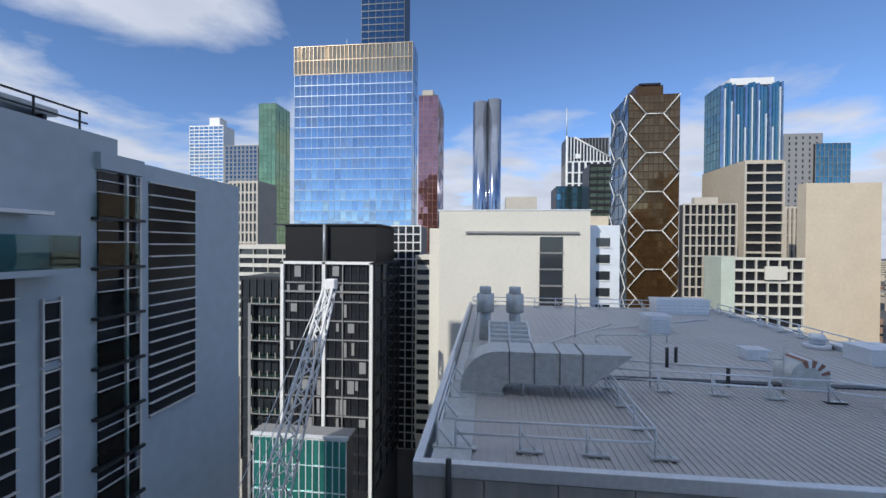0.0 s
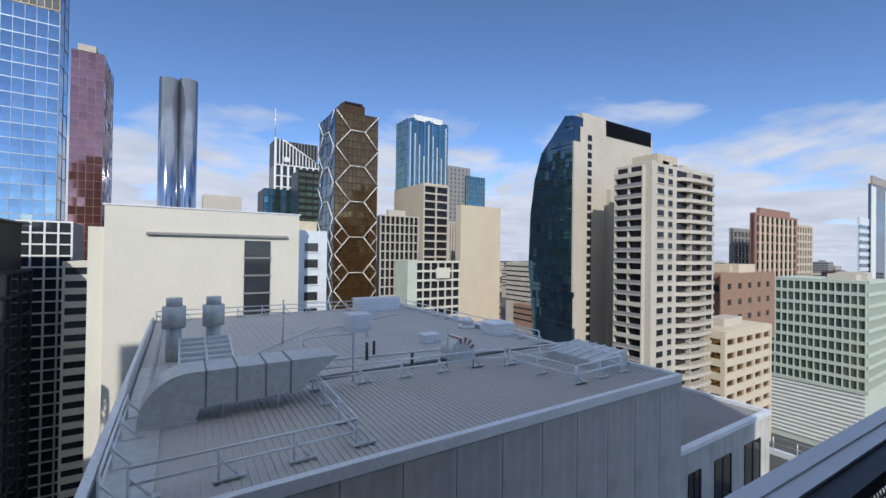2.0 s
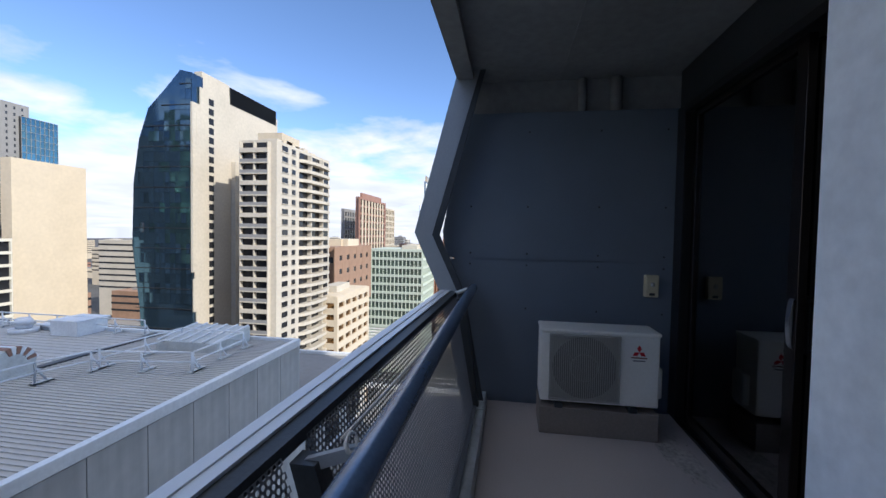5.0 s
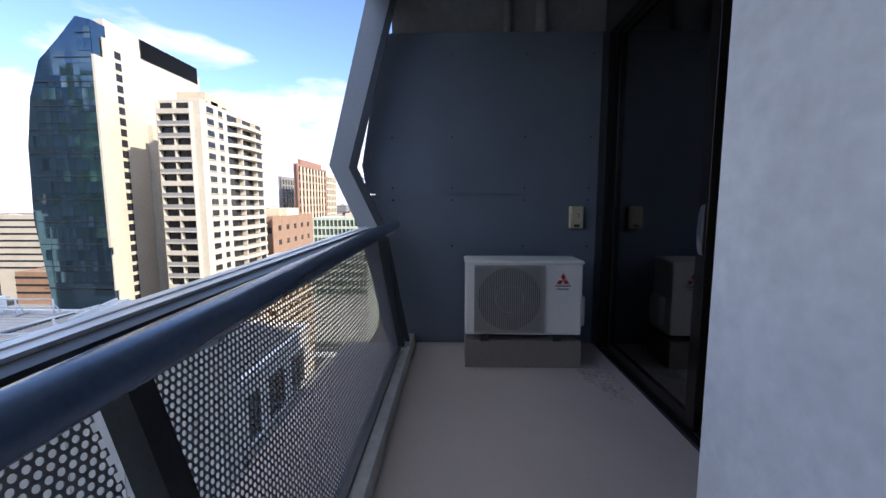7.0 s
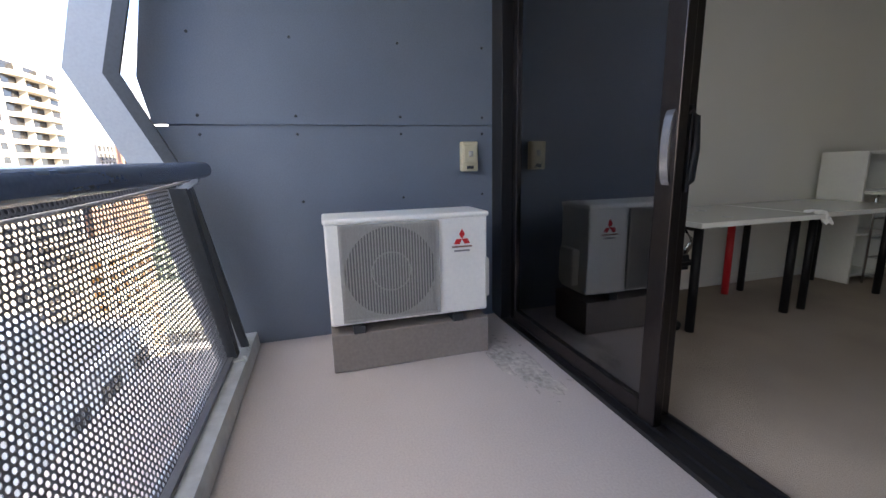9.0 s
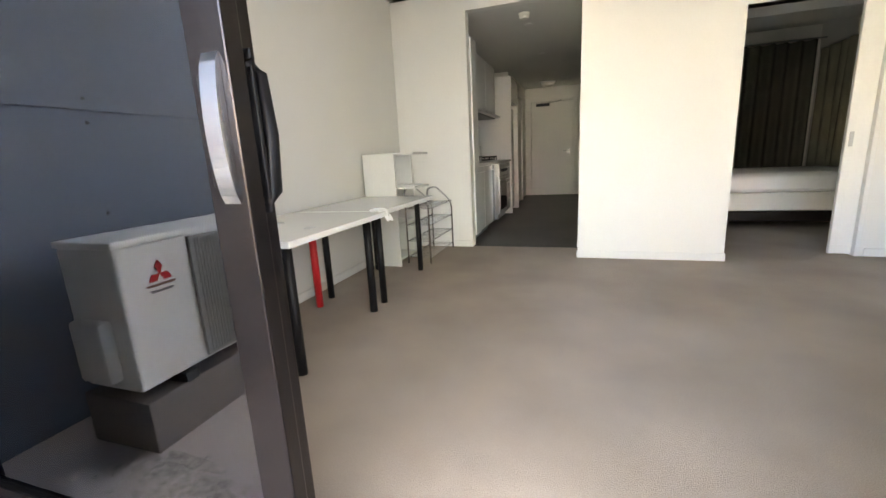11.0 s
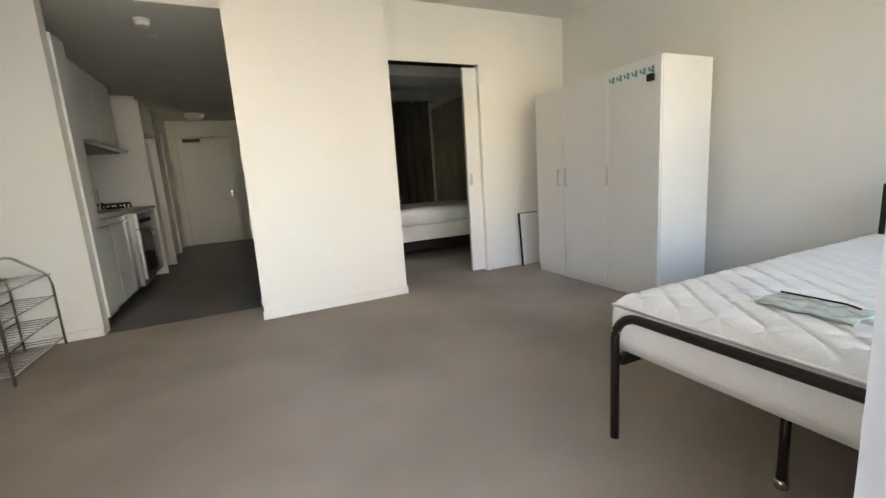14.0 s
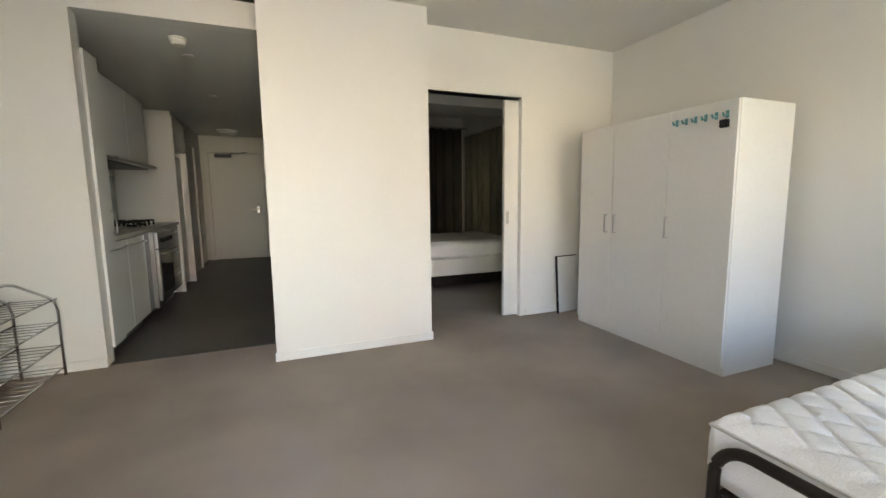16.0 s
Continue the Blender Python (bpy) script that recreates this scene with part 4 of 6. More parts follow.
def quilt(name, x0, x1, y0, y1, z0, z1, material, parent, puff=0.019, step=0.0125):
    """A mattress: diamond-stitched top, soft edges, plain sides."""
    nx, ny = int((x1 - x0) / step), int((y1 - y0) / step)
    verts, faces = [], []
    for j in range(ny + 1):
        for i in range(nx + 1):
            u, v = i / nx * (x1 - x0), j / ny * (y1 - y0)
            e = min(u, x1 - x0 - u, v, y1 - y0 - v)
            a, b = (u + v * 0.8) * math.pi / 0.11, (u - v * 0.8) * math.pi / 0.11
            stitch = min(abs(math.sin(a)), abs(math.sin(b)))
            z = z1 - 0.03 * math.exp(-e / 0.018) + puff * (-math.exp(-stitch / 0.17)) + 0.004 * noise.noise((u * 4, v * 4, 0))
            verts.append((x0 + u, y0 + v, z))
    w = nx + 1
    for j in range(ny):
        for i in range(nx):
            faces.append((j * w + i, j * w + i + 1, (j + 1) * w + i + 1, (j + 1) * w + i))
    border = [i for i in range(w)] + [j * w + nx for j in range(1, ny + 1)] + [ny * w + i for i in range(nx - 1, -1, -1)] + [j * w for j in range(ny - 1, 0, -1)]
    prev = border
    for k, (grow, z) in enumerate(((0.012, z1 - 0.05), (0.015, z1 - 0.09), (0.015, z0 + 0.05), (0.005, z0))):
        ring = []
        for b in border:
            x, y, _ = verts[b]
            ring.append(len(verts))
            verts.append((x + grow * ((x > x1 - 1e-4) - (x < x0 + 1e-4)), y + grow * ((y > y1 - 1e-4) - (y < y0 + 1e-4)), z))
        for k2 in range(len(border)):
            faces.append((prev[k2], ring[k2], ring[(k2 + 1) % len(ring)], prev[(k2 + 1) % len(ring)]))
        prev = ring
    faces.append(tuple(prev[::-1]))
    bm = bmesh.new()
    bv = [bm.verts.new(v) for v in verts]
    for f in faces:
        bm.faces.new([bv[k] for k in f]).smooth = True
    bmesh.ops.recalc_face_normals(bm, faces=bm.faces)
    return part(name, bm, material, parent)


BY0, BY1 = -1.12, 0.38
bed = thing("bed_frame", (-4.2, -0.4, 0), "dark brown tubular steel double bed frame with crossed headboard", "bed")
bend = [radians(90 * k / 8) for k in range(9)]
foot = [(-3.14, BY0 + 0.02, 0.0)] + [(-3.14, BY0 + 0.12 - 0.10 * math.cos(q), 0.402 + 0.10 * math.sin(q)) for q in bend] + [(-3.14, BY1 - 0.12 + 0.10 * math.sin(q), 0.402 + 0.10 * math.cos(q)) for q in bend] + [(-3.14, BY1 - 0.02, 0.0)]
tube("foot_hoop", foot, 0.0165, M_brown, bed, 12)
for y in (BY0 + 0.03, BY1 - 0.03):
    box("side_rail", (-5.2, -3.155, y - 0.015, y + 0.015, 0.30, 0.338), M_brown, bed, 0.004)
    box("headboard_post", (-5.225, -5.185, y - 0.02, y + 0.02, 0, 0.835), M_brown, bed, 0.004)
tube("headboard_arch", [(-5.205, BY0 + 0.03 + (BY1 - BY0 - 0.06) * k / 20, 0.775 + 0.12 * math.sin(math.pi * k / 20)) for k in range(21)], 0.014, M_brown, bed, 10)
tube("headboard_bar", [(-5.205, BY0 + 0.03, 0.52), (-5.205, BY1 - 0.03, 0.52)], 0.012, M_brown, bed, 8)
for k in range(3):
    a, b = BY0 + 0.03 + 0.48 * k, BY0 + 0.03 + 0.48 * (k + 1)
    tube("cross_bar", [(-5.205, a, 0.52), (-5.205, b, 0.80 + 0.04 * (k == 1))], 0.007, M_brown, bed, 8)
    tube("cross_bar", [(-5.205, b, 0.52), (-5.205, a, 0.80 + 0.04 * (k == 1))], 0.007, M_brown, bed, 8)
for k in range(10):
    box("slat", (-5.05 + 0.165 * k, -4.98 + 0.165 * k, BY0 + 0.03, BY1 - 0.03, 0.325, 0.342), M_brown, bed)
for x in (-3.38, -4.3):
    cyl("centre_leg", (x, -0.66), 0.014, 0.0, 0.326, M_brown, bed, 12)
    cyl("foot_cap", (x, -0.66), 0.02, 0.0, 0.03, M_steel, bed, 12)
mt = thing("mattress", (-4.2, -0.4, 0.345), "bare white diamond-quilted mattress on the bed frame", "mattress")
quilt("cover", -5.15, -3.19, BY0 - 0.01, BY1 + 0.01, 0.345, 0.568, M_quilt, mt, 0.014, 0.0085)
tube("piping", [(-5.16, BY0 - 0.022, 0.518), (-3.176, BY0 - 0.022, 0.518), (-3.176, BY1 + 0.022, 0.518)], 0.006, M_quilt, mt, 6)
bm = bmesh.new()
bmesh.ops.create_grid(bm, x_segments=14, y_segments=18, size=0.5)
for v in bm.verts:
    x, y = v.co.x, v.co.y
    v.co = Vector((-3.48 + x * 0.15 + 0.02 * y, -0.66 + y * 0.25, 0.575 + 0.010 * noise.noise((x * 4, y * 5, 2)) + 0.006 * math.cos(x * 2)))
bmesh.ops.solidify(bm, geom=bm.faces[:], thickness=0.006)
pk = thing("plastic_packet", (-3.48, -0.66, 0.568), "crinkled clear plastic packet of bed fittings on the mattress", "packet")
part("film", bm, M_plastic, pk)
tube("hex_key", [(-3.53, -0.77, 0.589), (-3.52, -0.60, 0.591), (-3.50, -0.56, 0.59)], 0.0032, M_blackp, pk, 6)

# ---- bedroom seen through the door ----
b2 = thing("bedroom_bed", (-3.6, -5.8, 0), "low dark base of the bedroom's bed", "bed")
box("base", (-5.0, -2.4, -6.3, -4.98, 0.12, 0.24), M_brown, b2, 0.01)
for x in (-4.9, -2.5):
    for y in (-6.2, -5.1):
        cyl("leg", (x, y), 0.03, 0.0, 0.12, M_brown, b2, 10)
m2 = thing("bedroom_mattress", (-3.6, -5.8, 0.24), "pale mattress with a plain base cover", "mattress")
box("lower_cover", (-5.0, -2.4, -6.3, -4.97, 0.242, 0.45), M_matt, m2, 0.015)
quilt("cover", -5.0, -2.4, -6.3, -4.98, 0.452, 0.66, M_quilt, m2, 0.006, 0.05)
cu = thing("curtain", (-3.6, -6.9, 0), "dark heavy curtain hanging in the bedroom", "curtain")
bm = bmesh.new()
prev = None
for k in range(121):
    x = -5.2 + 3.0 * k / 120
    y = -7.35 + 0.05 * math.sin(k * 0.9) + 0.02 * math.sin(k * 0.37)
    cur = [bm.verts.new((x, y + 0.01 * math.sin(z * 2 + k), z)) for z in (0.05, 0.8, 1.6, 2.4)]
    if prev:
        for q in range(3):
            bm.faces.new((prev[q], cur[q], cur[q + 1], prev[q + 1])).smooth = True
    prev = cur
bmesh.ops.solidify(bm, geom=bm.faces[:], thickness=0.004)
part("cloth", bm, M_curtain, cu)
tube("rod", [(-5.3, -7.35, 2.42), (-2.1, -7.35, 2.42)], 0.012, M_steel, cu, 8)

# added drape: its olive stands for the dimness of the side wall
cu2 = thing("curtain", (-5.2, -6.0, 0), "olive drape added to darken the bedroom's side wall", "curtain")
bm = bmesh.new()
prev = None
for k in range(91):
    y = -7.2 + 2.6 * k / 90
    x = -5.22 + 0.045 * math.sin(k * 0.8) + 0.02 * math.sin(k * 0.31)
    cur = [bm.verts.new((x + 0.01 * math.sin(z * 2 + k), y, z)) for z in (0.05, 0.8, 1.6, 2.24)]
    if prev:
        for q in range(3):
            bm.faces.new((prev[q], cur[q], cur[q + 1], prev[q + 1])).smooth = True
    prev = cur
bmesh.ops.solidify(bm, geom=bm.faces[:], thickness=0.004)
part("cloth", bm, M_olive, cu2)
tube("rod", [(-5.22, -7.3, 2.25), (-5.22, -4.5, 2.25)], 0.012, M_steel, cu2, 8)
tp = thing("pantry_door", (-0.85, -4.2, 0), "narrow white gloss pantry door with a steel bar handle", "cabinet")
box("door", (FX - 0.022, FX - 0.003, -4.30, -4.06, 0.11, 2.24), M_gloss, tp, 0.002)
tube("handle", [(FX - 0.022, -4.26, 0.95), (FX - 0.05, -4.26, 0.95), (FX - 0.05, -4.26, 1.12), (FX - 0.022, -4.26, 1.12)], 0.006, M_steel, tp, 8)

# ---- the city ----
GROUND = -70.0
ground = tagged(box("ground", (-3000, 3000, -3000, 3000, GROUND - 1, GROUND), M_ground), "dark city ground far below", "ground", kind="structure")


def shared(name, mesh, parent, at, turn=(0, 0, 0)):
    ob = new(name, mesh)
    ob.parent = parent
    ob.location = Vector(at) - ORIGIN[parent.name]
    ob.rotation_euler = turn
    ORIGIN[ob.name] = ORIGIN[parent.name]
    return ob


def box_mesh(name, sx, sy, sz, material):
    bm = bmesh.new()
    add_box(bm, -sx / 2, sx / 2, -sy / 2, sy / 2, -sz / 2, sz / 2)
    bmesh.ops.recalc_face_normals(bm, faces=bm.faces)
    me = bpy.data.meshes.new(name)
    bm.to_mesh(me)
    bm.free()
    me.materials.append(material)
    return me


def face_axes(b, face):
    """Start, run and outward normal of one upright face of the box b."""
    x0, x1, y0, y1 = b
    return {"front": (Vector((x0, y0, 0)), Vector((1, 0, 0)), x1 - x0, Vector((0, -1, 0))), "left": (Vector((x0, y1, 0)), Vector((0, -1, 0)), y1 - y0, Vector((-1, 0, 0))),
            "right": (Vector((x1, y0, 0)), Vector((0, 1, 0)), y1 - y0, Vector((1, 0, 0)))}[face]


def grid_face(house, b, face, z0, z1, floors, bays, glass, frame, band=0.9, pier=0.4, depth=0.35, tilt=0.004, u0=0.0, u1=1.0, mullion=0.0):
    """Panes set back behind floor bands and piers, each a piece of its own."""
    start, run, length, out = face_axes(b, face)
    start = start + run * length * u0
    length = length * (u1 - u0)
    fh, bw = (z1 - z0) / floors, length / bays
    along_y = abs(run.y) > 0.5

    def mesh(name, u, d, h, m):
        return box_mesh(name, d if along_y else u, u if along_y else d, h, m)
    pane = mesh("window_pane", bw - 0.04, 0.08, fh - 0.04, glass)
    for j in range(floors):
        for i in range(bays):
            c = start + run * bw * (i + 0.5) + out * 0.05
            c.z = z0 + fh * (j + 0.5)
            shared("window_pane", pane, house, c, (random.gauss(0, tilt), random.gauss(0, tilt), random.gauss(0, tilt)))
    if band:
        bm_ = mesh("floor_band", length + depth * 0.5, depth, band, frame)
        for j in range(floors + 1):
            c = start + run * length / 2 + out * (depth / 2 + 0.02)
            c.z = z0 + fh * j
            shared("floor_band", bm_, house, c)
    if pier:
        pm = mesh("pier", pier, depth + 0.04, z1 - z0 + band, frame)
        for i in range(bays + 1):
            c = start + run * bw * i + out * (depth / 2 + 0.03)
            c.z = (z0 + z1) / 2
            shared("pier", pm, house, c)


def house(name, label, b, top, material, category="building", base=GROUND):
    x0, x1, y0, y1 = b
    h = thing(name, ((x0 + x1) / 2, y0, base), label, category)
    box("wall", (x0, x1, y0, y1, base, top), material, h)
    return h


def plant(h, b, top, material, n=2, tall=2.0):
    x0, x1, y0, y1 = b
    for k in range(n):
        w, d = (x1 - x0) * random.uniform(0.15, 0.35), min(8, (y1 - y0) * 0.4)
        x, y = random.uniform(x0 + 1, x1 - w - 1), y0 + random.uniform(1.5, 4)
        box("roof_plant", (x, x + w, y, y + d, top, top + tall * random.uniform(0.5, 1)), material, h)


# neighbour with a metal roof
RX0, RX1, RY0, RY1, RZ = -6.2, 19.75, 13.9, 49.0, -5.25
nb = thing("plant_roof_building", (6.8, 13.9, GROUND), "concrete-panelled building with a grey ribbed metal roof", "building")
box("wall", (RX0 + 0.2, RX1 - 0.2, RY0 + 0.2, RY1, GROUND, RZ - 0.1), M_panel, nb)
bm = bmesh.new()
add_box(bm, RX0 + 0.1, RX1 - 0.05, RY0 + 0.1, RY1, RZ - 0.1, RZ)
part("roof", bm, M_metalroof, nb)
rib = box_mesh("roof_rib", 0.07, 9.3, 0.05, M_metalroof)
for k in range(96):
    x = RX0 + 1.9 + 0.25 * k
    if x < RX1 - 0.2:
        shared("roof_rib", rib, nb, (x, 18.6, RZ + 0.02))
rib2 = box_mesh("roof_rib", 0.05, 25.0, 0.03, M_metalroof)
for k in range(50):
    x = RX0 + 0.9 + 0.5 * k
    shared("roof_rib", rib2, nb, (x, 36.4, RZ + 0.012))
box("ridge_cap", (RX0 + 1.4, RX1 - 0.3, 23.3, 23.75, RZ, RZ + 0.09), M_dark, nb)
box("flat_strip", (RX0 + 0.5, RX0 + 1.75, 14.2, 30.0, RZ + 0.003, RZ + 0.10), M_galv, nb)
for b in ((RX0, RX1, RY0, RY0 + 0.28, RZ - 0.22, RZ + 0.22), (RX0, RX0 + 0.28, RY0 + 0.28, RY1, RZ - 0.22, RZ + 0.22), (RX1 - 0.28, RX1, RY0 + 0.28, RY1, RZ - 0.22, RZ + 0.22)):
    box("parapet_cap", b, M_flash, nb, 0.03)
box("gutter", (RX0 + 0.3, RX0 + 0.5, 14.3, RY1, RZ, RZ + 0.04), M_dark, nb)
pw = (RX1 - RX0) / 12
pm = box_mesh("concrete_panel", pw - 0.035, 0.16, 22.0, M_panel)
for k in range(12):
    shared("concrete_panel", pm, nb, (RX0 + pw * (k + 0.5), RY0 + 0.13, RZ - 11.25))
tube("downpipe", [(-5.1, RY0 - 0.02, RZ + 0.35), (-5.1, RY0 - 0.02, RZ - 20)], 0.09, M_dark, nb, 10)
# lower wing
WX, WY, WZ = 32.1, 14.2, -9.5
lw = thing("lower_wing", (26, WY, GROUND), "lower stained concrete wing with a flat roof and tall windows", "building")
box("wall", (RX1 - 0.2, WX, WY, 34, GROUND, WZ - 0.3), M_panel, lw)
box("roof", (RX1 - 0.2, WX, WY + 0.3, 34, WZ - 0.3, WZ - 0.25), M_midgrey, lw)
box("parapet_cap", (RX1 + 0.01, WX + 0.1, WY - 0.1, WY + 0.28, WZ - 0.3, WZ), M_flash, lw, 0.02)
box("parapet_cap", (WX - 0.25, WX + 0.1, WY + 0.28, 34, WZ - 0.3, WZ), M_flash, lw, 0.02)
for x0, x1 in ((21.05, 22.35), (24.1, 26.2), (28.2, 30.5)):
    w = box("window", (x0, x1, WY - 0.03, WY + 0.02, -14.0, -11.1), G_black, lw)
    for xa in (x0, (x0 + x1) / 2, x1):
        box("frame", (xa - 0.05, xa + 0.05, WY - 0.07, WY - 0.03, -14.0, -11.1), M_dkframe, w)
    box("sill", (x0 - 0.1, x1 + 0.1, WY - 0.18, WY + 0.01, -14.15, -14.0), M_flash, w)
box("terrace", (RX1, 37.0, 6.0, WY, GROUND, -14.45), M_midgrey, lw)
box("terrace_kerb", (36.8, 37.1, 6.0, 16.0, -14.45, -14.0), M_flash, lw)
for z in (-13.5, -13.0):
    tube("terrace_rail", [(36.9, 6.2, z), (36.9, 15.8, z)], 0.04, M_galv, lw, 6)
for k in range(7):
    tube("terrace_post", [(36.9, 6.3 + 1.55 * k, -14.0), (36.9, 6.3 + 1.55 * k, -13.0)], 0.04, M_galv, lw, 6)

# roof fixtures
duct = thing("roof_duct", (-2.5, 21, RZ), "galvanised square roof duct with a curved bend and mitred outlet", "duct")
prof = [(-5.2, RZ + 0.15)] + [(-5.2 + 1.7 - 1.7 * math.cos(radians(a)), RZ + 0.25 + 1.75 * math.sin(radians(a))) for a in range(0, 91, 10)] + [(2.3, RZ + 2.0), (0.6, RZ + 0.62), (-2.9, RZ + 0.62), (-3.2, RZ + 0.55), (-3.35, RZ + 0.15)]
prism("casing", prof, "y", 20.3, 22.2, M_galv, duct)
for x in (-3.0, -1.9, -0.8, 0.2):
    box("seam", (x - 0.03, x + 0.03, 20.26, 22.24, RZ + 0.60, RZ + 2.04), M_midgrey, duct)
for x in (-2.4, -0.3):
    for y in (20.4, 22.1):
        tube("stand", [(x, y, RZ), (x, y, RZ + 0.62)], 0.04, M_galv, duct, 8)
box("base_flange", (-5.3, -3.25, 20.2, 22.3, RZ + 0.0, RZ + 0.16), M_galv, duct)
for x in (-4.2, -2.1):
    v = thing("roof_vent", (x, 31.5, RZ), "galvanised round exhaust cowl on the roof", "vent", "exhaust cowls")
    cyl("flue", (x, 31.5), 0.42, RZ, RZ + 2.6, M_galv, v, 20)
    cyl("cowl", (x, 31.5), 0.62, RZ + 2.0, RZ + 3.3, M_galv, v, 20)
    cyl("rim", (x, 31.5), 0.42, RZ + 3.3, RZ + 3.8, M_galv, v, 20)
lv = thing("vent_frame", (-2.6, 28.0, RZ), "pale louvred frame over a roof opening", "vent")
prism("casing", [(26.0, RZ), (26.0, RZ + 0.7), (30.0, RZ + 1.5), (30.0, RZ)], "x", -3.9, -1.4, M_galv, lv)
for k in range(6):
    y = 26.3 + 0.7 * k
    box("bar", (-3.9, -1.4, y - 0.05, y + 0.05, RZ + 0.72 + (y - 26) * 0.2, RZ + 0.86 + (y - 26) * 0.2), M_flash, lv)
for x in (-3.9, -2.65, -1.4):
    tube("edge_bar", [(x, 26, RZ + 0.8), (x, 30, RZ + 1.6)], 0.06, M_flash, lv, 6)


def guard_rail(pts, label="galvanised roof guard rail on weighted feet", hgt=1.0):
    g = thing("guard_rail", (pts[0][0], pts[0][1], RZ), label, "guard rail", "roof guard rails")
    lift = 0.006 * (abs(pts[0][0]) % 3)
    for a, b in zip(pts, pts[1:]):
        for z in (hgt, hgt * 0.55):
            tube("rail", [(*a, RZ + z), (*b, RZ + z)], 0.045, M_flash, g, 8)
        n = max(1, round(math.dist(a, b) / 2.3))
        for k in range(0 if a is pts[0] else 1, n + 1):
            p = (a[0] + (b[0] - a[0]) * k / n, a[1] + (b[1] - a[1]) * k / n)
            tube("post", [(*p, RZ), (*p, RZ + hgt)], 0.045, M_flash, g, 8)
            tube("foot_brace", [(p[0] + 0.55, p[1] + 0.05, RZ + 0.04), (p[0], p[1], RZ + 0.75)], 0.04, M_flash, g, 6)
            box("foot_weight", (p[0] - 0.15, p[0] + 0.7, p[1] - 0.12, p[1] + 0.12, RZ + 0.052 + lift, RZ + 0.11 + lift), M_galv, g)


guard_rail([(-5.0, 15.2), (1.33, 15.3), (1.55, 21.8)])
guard_rail([(1.6, 21.9), (10.7, 21.2)])
guard_rail([(10.7, 21.2), (12.6, 20.6), (13.4, 16.0)])
guard_rail([(-5.6, 15.2), (-5.6, 22.0)])
guard_rail([(-5.7, 47.8), (19.0, 47.8)])
guard_rail([(13.5, 16.0), (17.5, 16.2), (17.6, 20.2), (13.0, 20.6)])
guard_rail([(18.9, 24.0), (18.9, 46.0)])
lad = thing("roof_walkway", (-5.5, 31, RZ), "galvanised railed walkway along the roof edge", "walkway")
for x in (-5.75, -5.0):
    for z in (0.5, 1.0):
        tube("rail", [(x, 24.0, RZ + z), (x, 44.0, RZ + z)], 0.03, M_galv, lad, 6)
    for k in range(16):
        tube("post", [(x, 24 + k * 1.33, RZ), (x, 24 + k * 1.33, RZ + 1)], 0.025, M_galv, lad, 6)
for k in range(15):
    tube("brace", [(-5.75, 24 + k * 1.33, RZ), (-5.75, 25.33 + k * 1.33, RZ + 1)], 0.02, M_galv, lad, 6)


def roof_box(at, size, label, cap=0.12, louvres=0, category="vent"):
    x, y = at
    w, d, h = size
    r = thing("roof_box", (x, y, RZ), label, category)
    box("case", (x - w / 2, x + w / 2, y - d / 2, y + d / 2, RZ, RZ + h), M_flash, r, 0.03)
    box("cap", (x - w / 2 - 0.1, x + w / 2 + 0.1, y - d / 2 - 0.1, y + d / 2 + 0.1, RZ + h, RZ + h + cap), M_flash, r, 0.03)
    for k in range(louvres):
        z = RZ + h * (0.15 + 0.75 * k / louvres)
        box("louvre", (x - w / 2 - 0.03, x + w / 2 + 0.03, y - d / 2 - 0.03, y + d / 2 + 0.03, z, z + 0.05), M_galv, r)
    return r


roof_box((9.2, 36.2), (1.7, 1.7, 1.25), "white louvred roof ventilator box", 0.15, 6)
roof_box((12.0, 28.6), (1.2, 0.9, 0.55), "small white capped roof vent box")
roof_box((15.2, 46.0), (5.0, 1.8, 1.3), "long white roof plant box", 0.2, 3)
roof_box((19.5, 31.5), (0.01 + 1.4, 1.2, 0.25), "low pale roof vent")
roof_box((21.0 - 2.3, 28.6), (2.0, 2.0, 0.9), "white roof air handling box", 0.1)
dm = thing("roof_dome", (18.0, 32.0, RZ), "white mushroom roof ventilator", "vent")
cyl("base", (18.0, 32.0), 0.75, RZ, RZ + 0.3, M_flash, dm, 18)
cyl("neck", (18.0, 32.0), 0.42, RZ + 0.3, RZ + 0.6, M_flash, dm, 18)
cyl("hood", (18.0, 32.0), 0.6, RZ + 0.55, RZ + 0.95, M_flash, dm, 18, 0.35)
fan = thing("roof_fan", (11.2, 23.6, RZ), "galvanised curved roof fan cowl with a red and white panel", "fan")
prism("cowl", [(10.4, RZ + 0.15), (10.4, RZ + 0.6)] + [(11.25 - 0.85 * math.cos(radians(q)), RZ + 0.6 + 0.8 * math.sin(radians(q))) for q in range(10, 181, 10)] + [(12.1, RZ + 0.15)], "y", 23.0, 24.3, M_galv, fan)
for k in range(7):
    q0, q1 = 65 + 15 * k, 78.5 + 15 * k
    ring = [(11.25 - 0.87 * math.cos(radians(q)), RZ + 0.6 + 0.82 * math.sin(radians(q))) for q in (q0, (q0 + q1) / 2, q1)] + [(11.25 - 0.5 * math.cos(radians(q)), RZ + 0.6 + 0.47 * math.sin(radians(q))) for q in (q1, q0)]
    prism("stripe", ring, "y", 22.97, 24.33, M_flash if k % 2 else M_redgran, fan)
box("base", (10.3, 12.2, 22.9, 24.4, RZ + 0.002, RZ + 0.15), M_galv, fan)
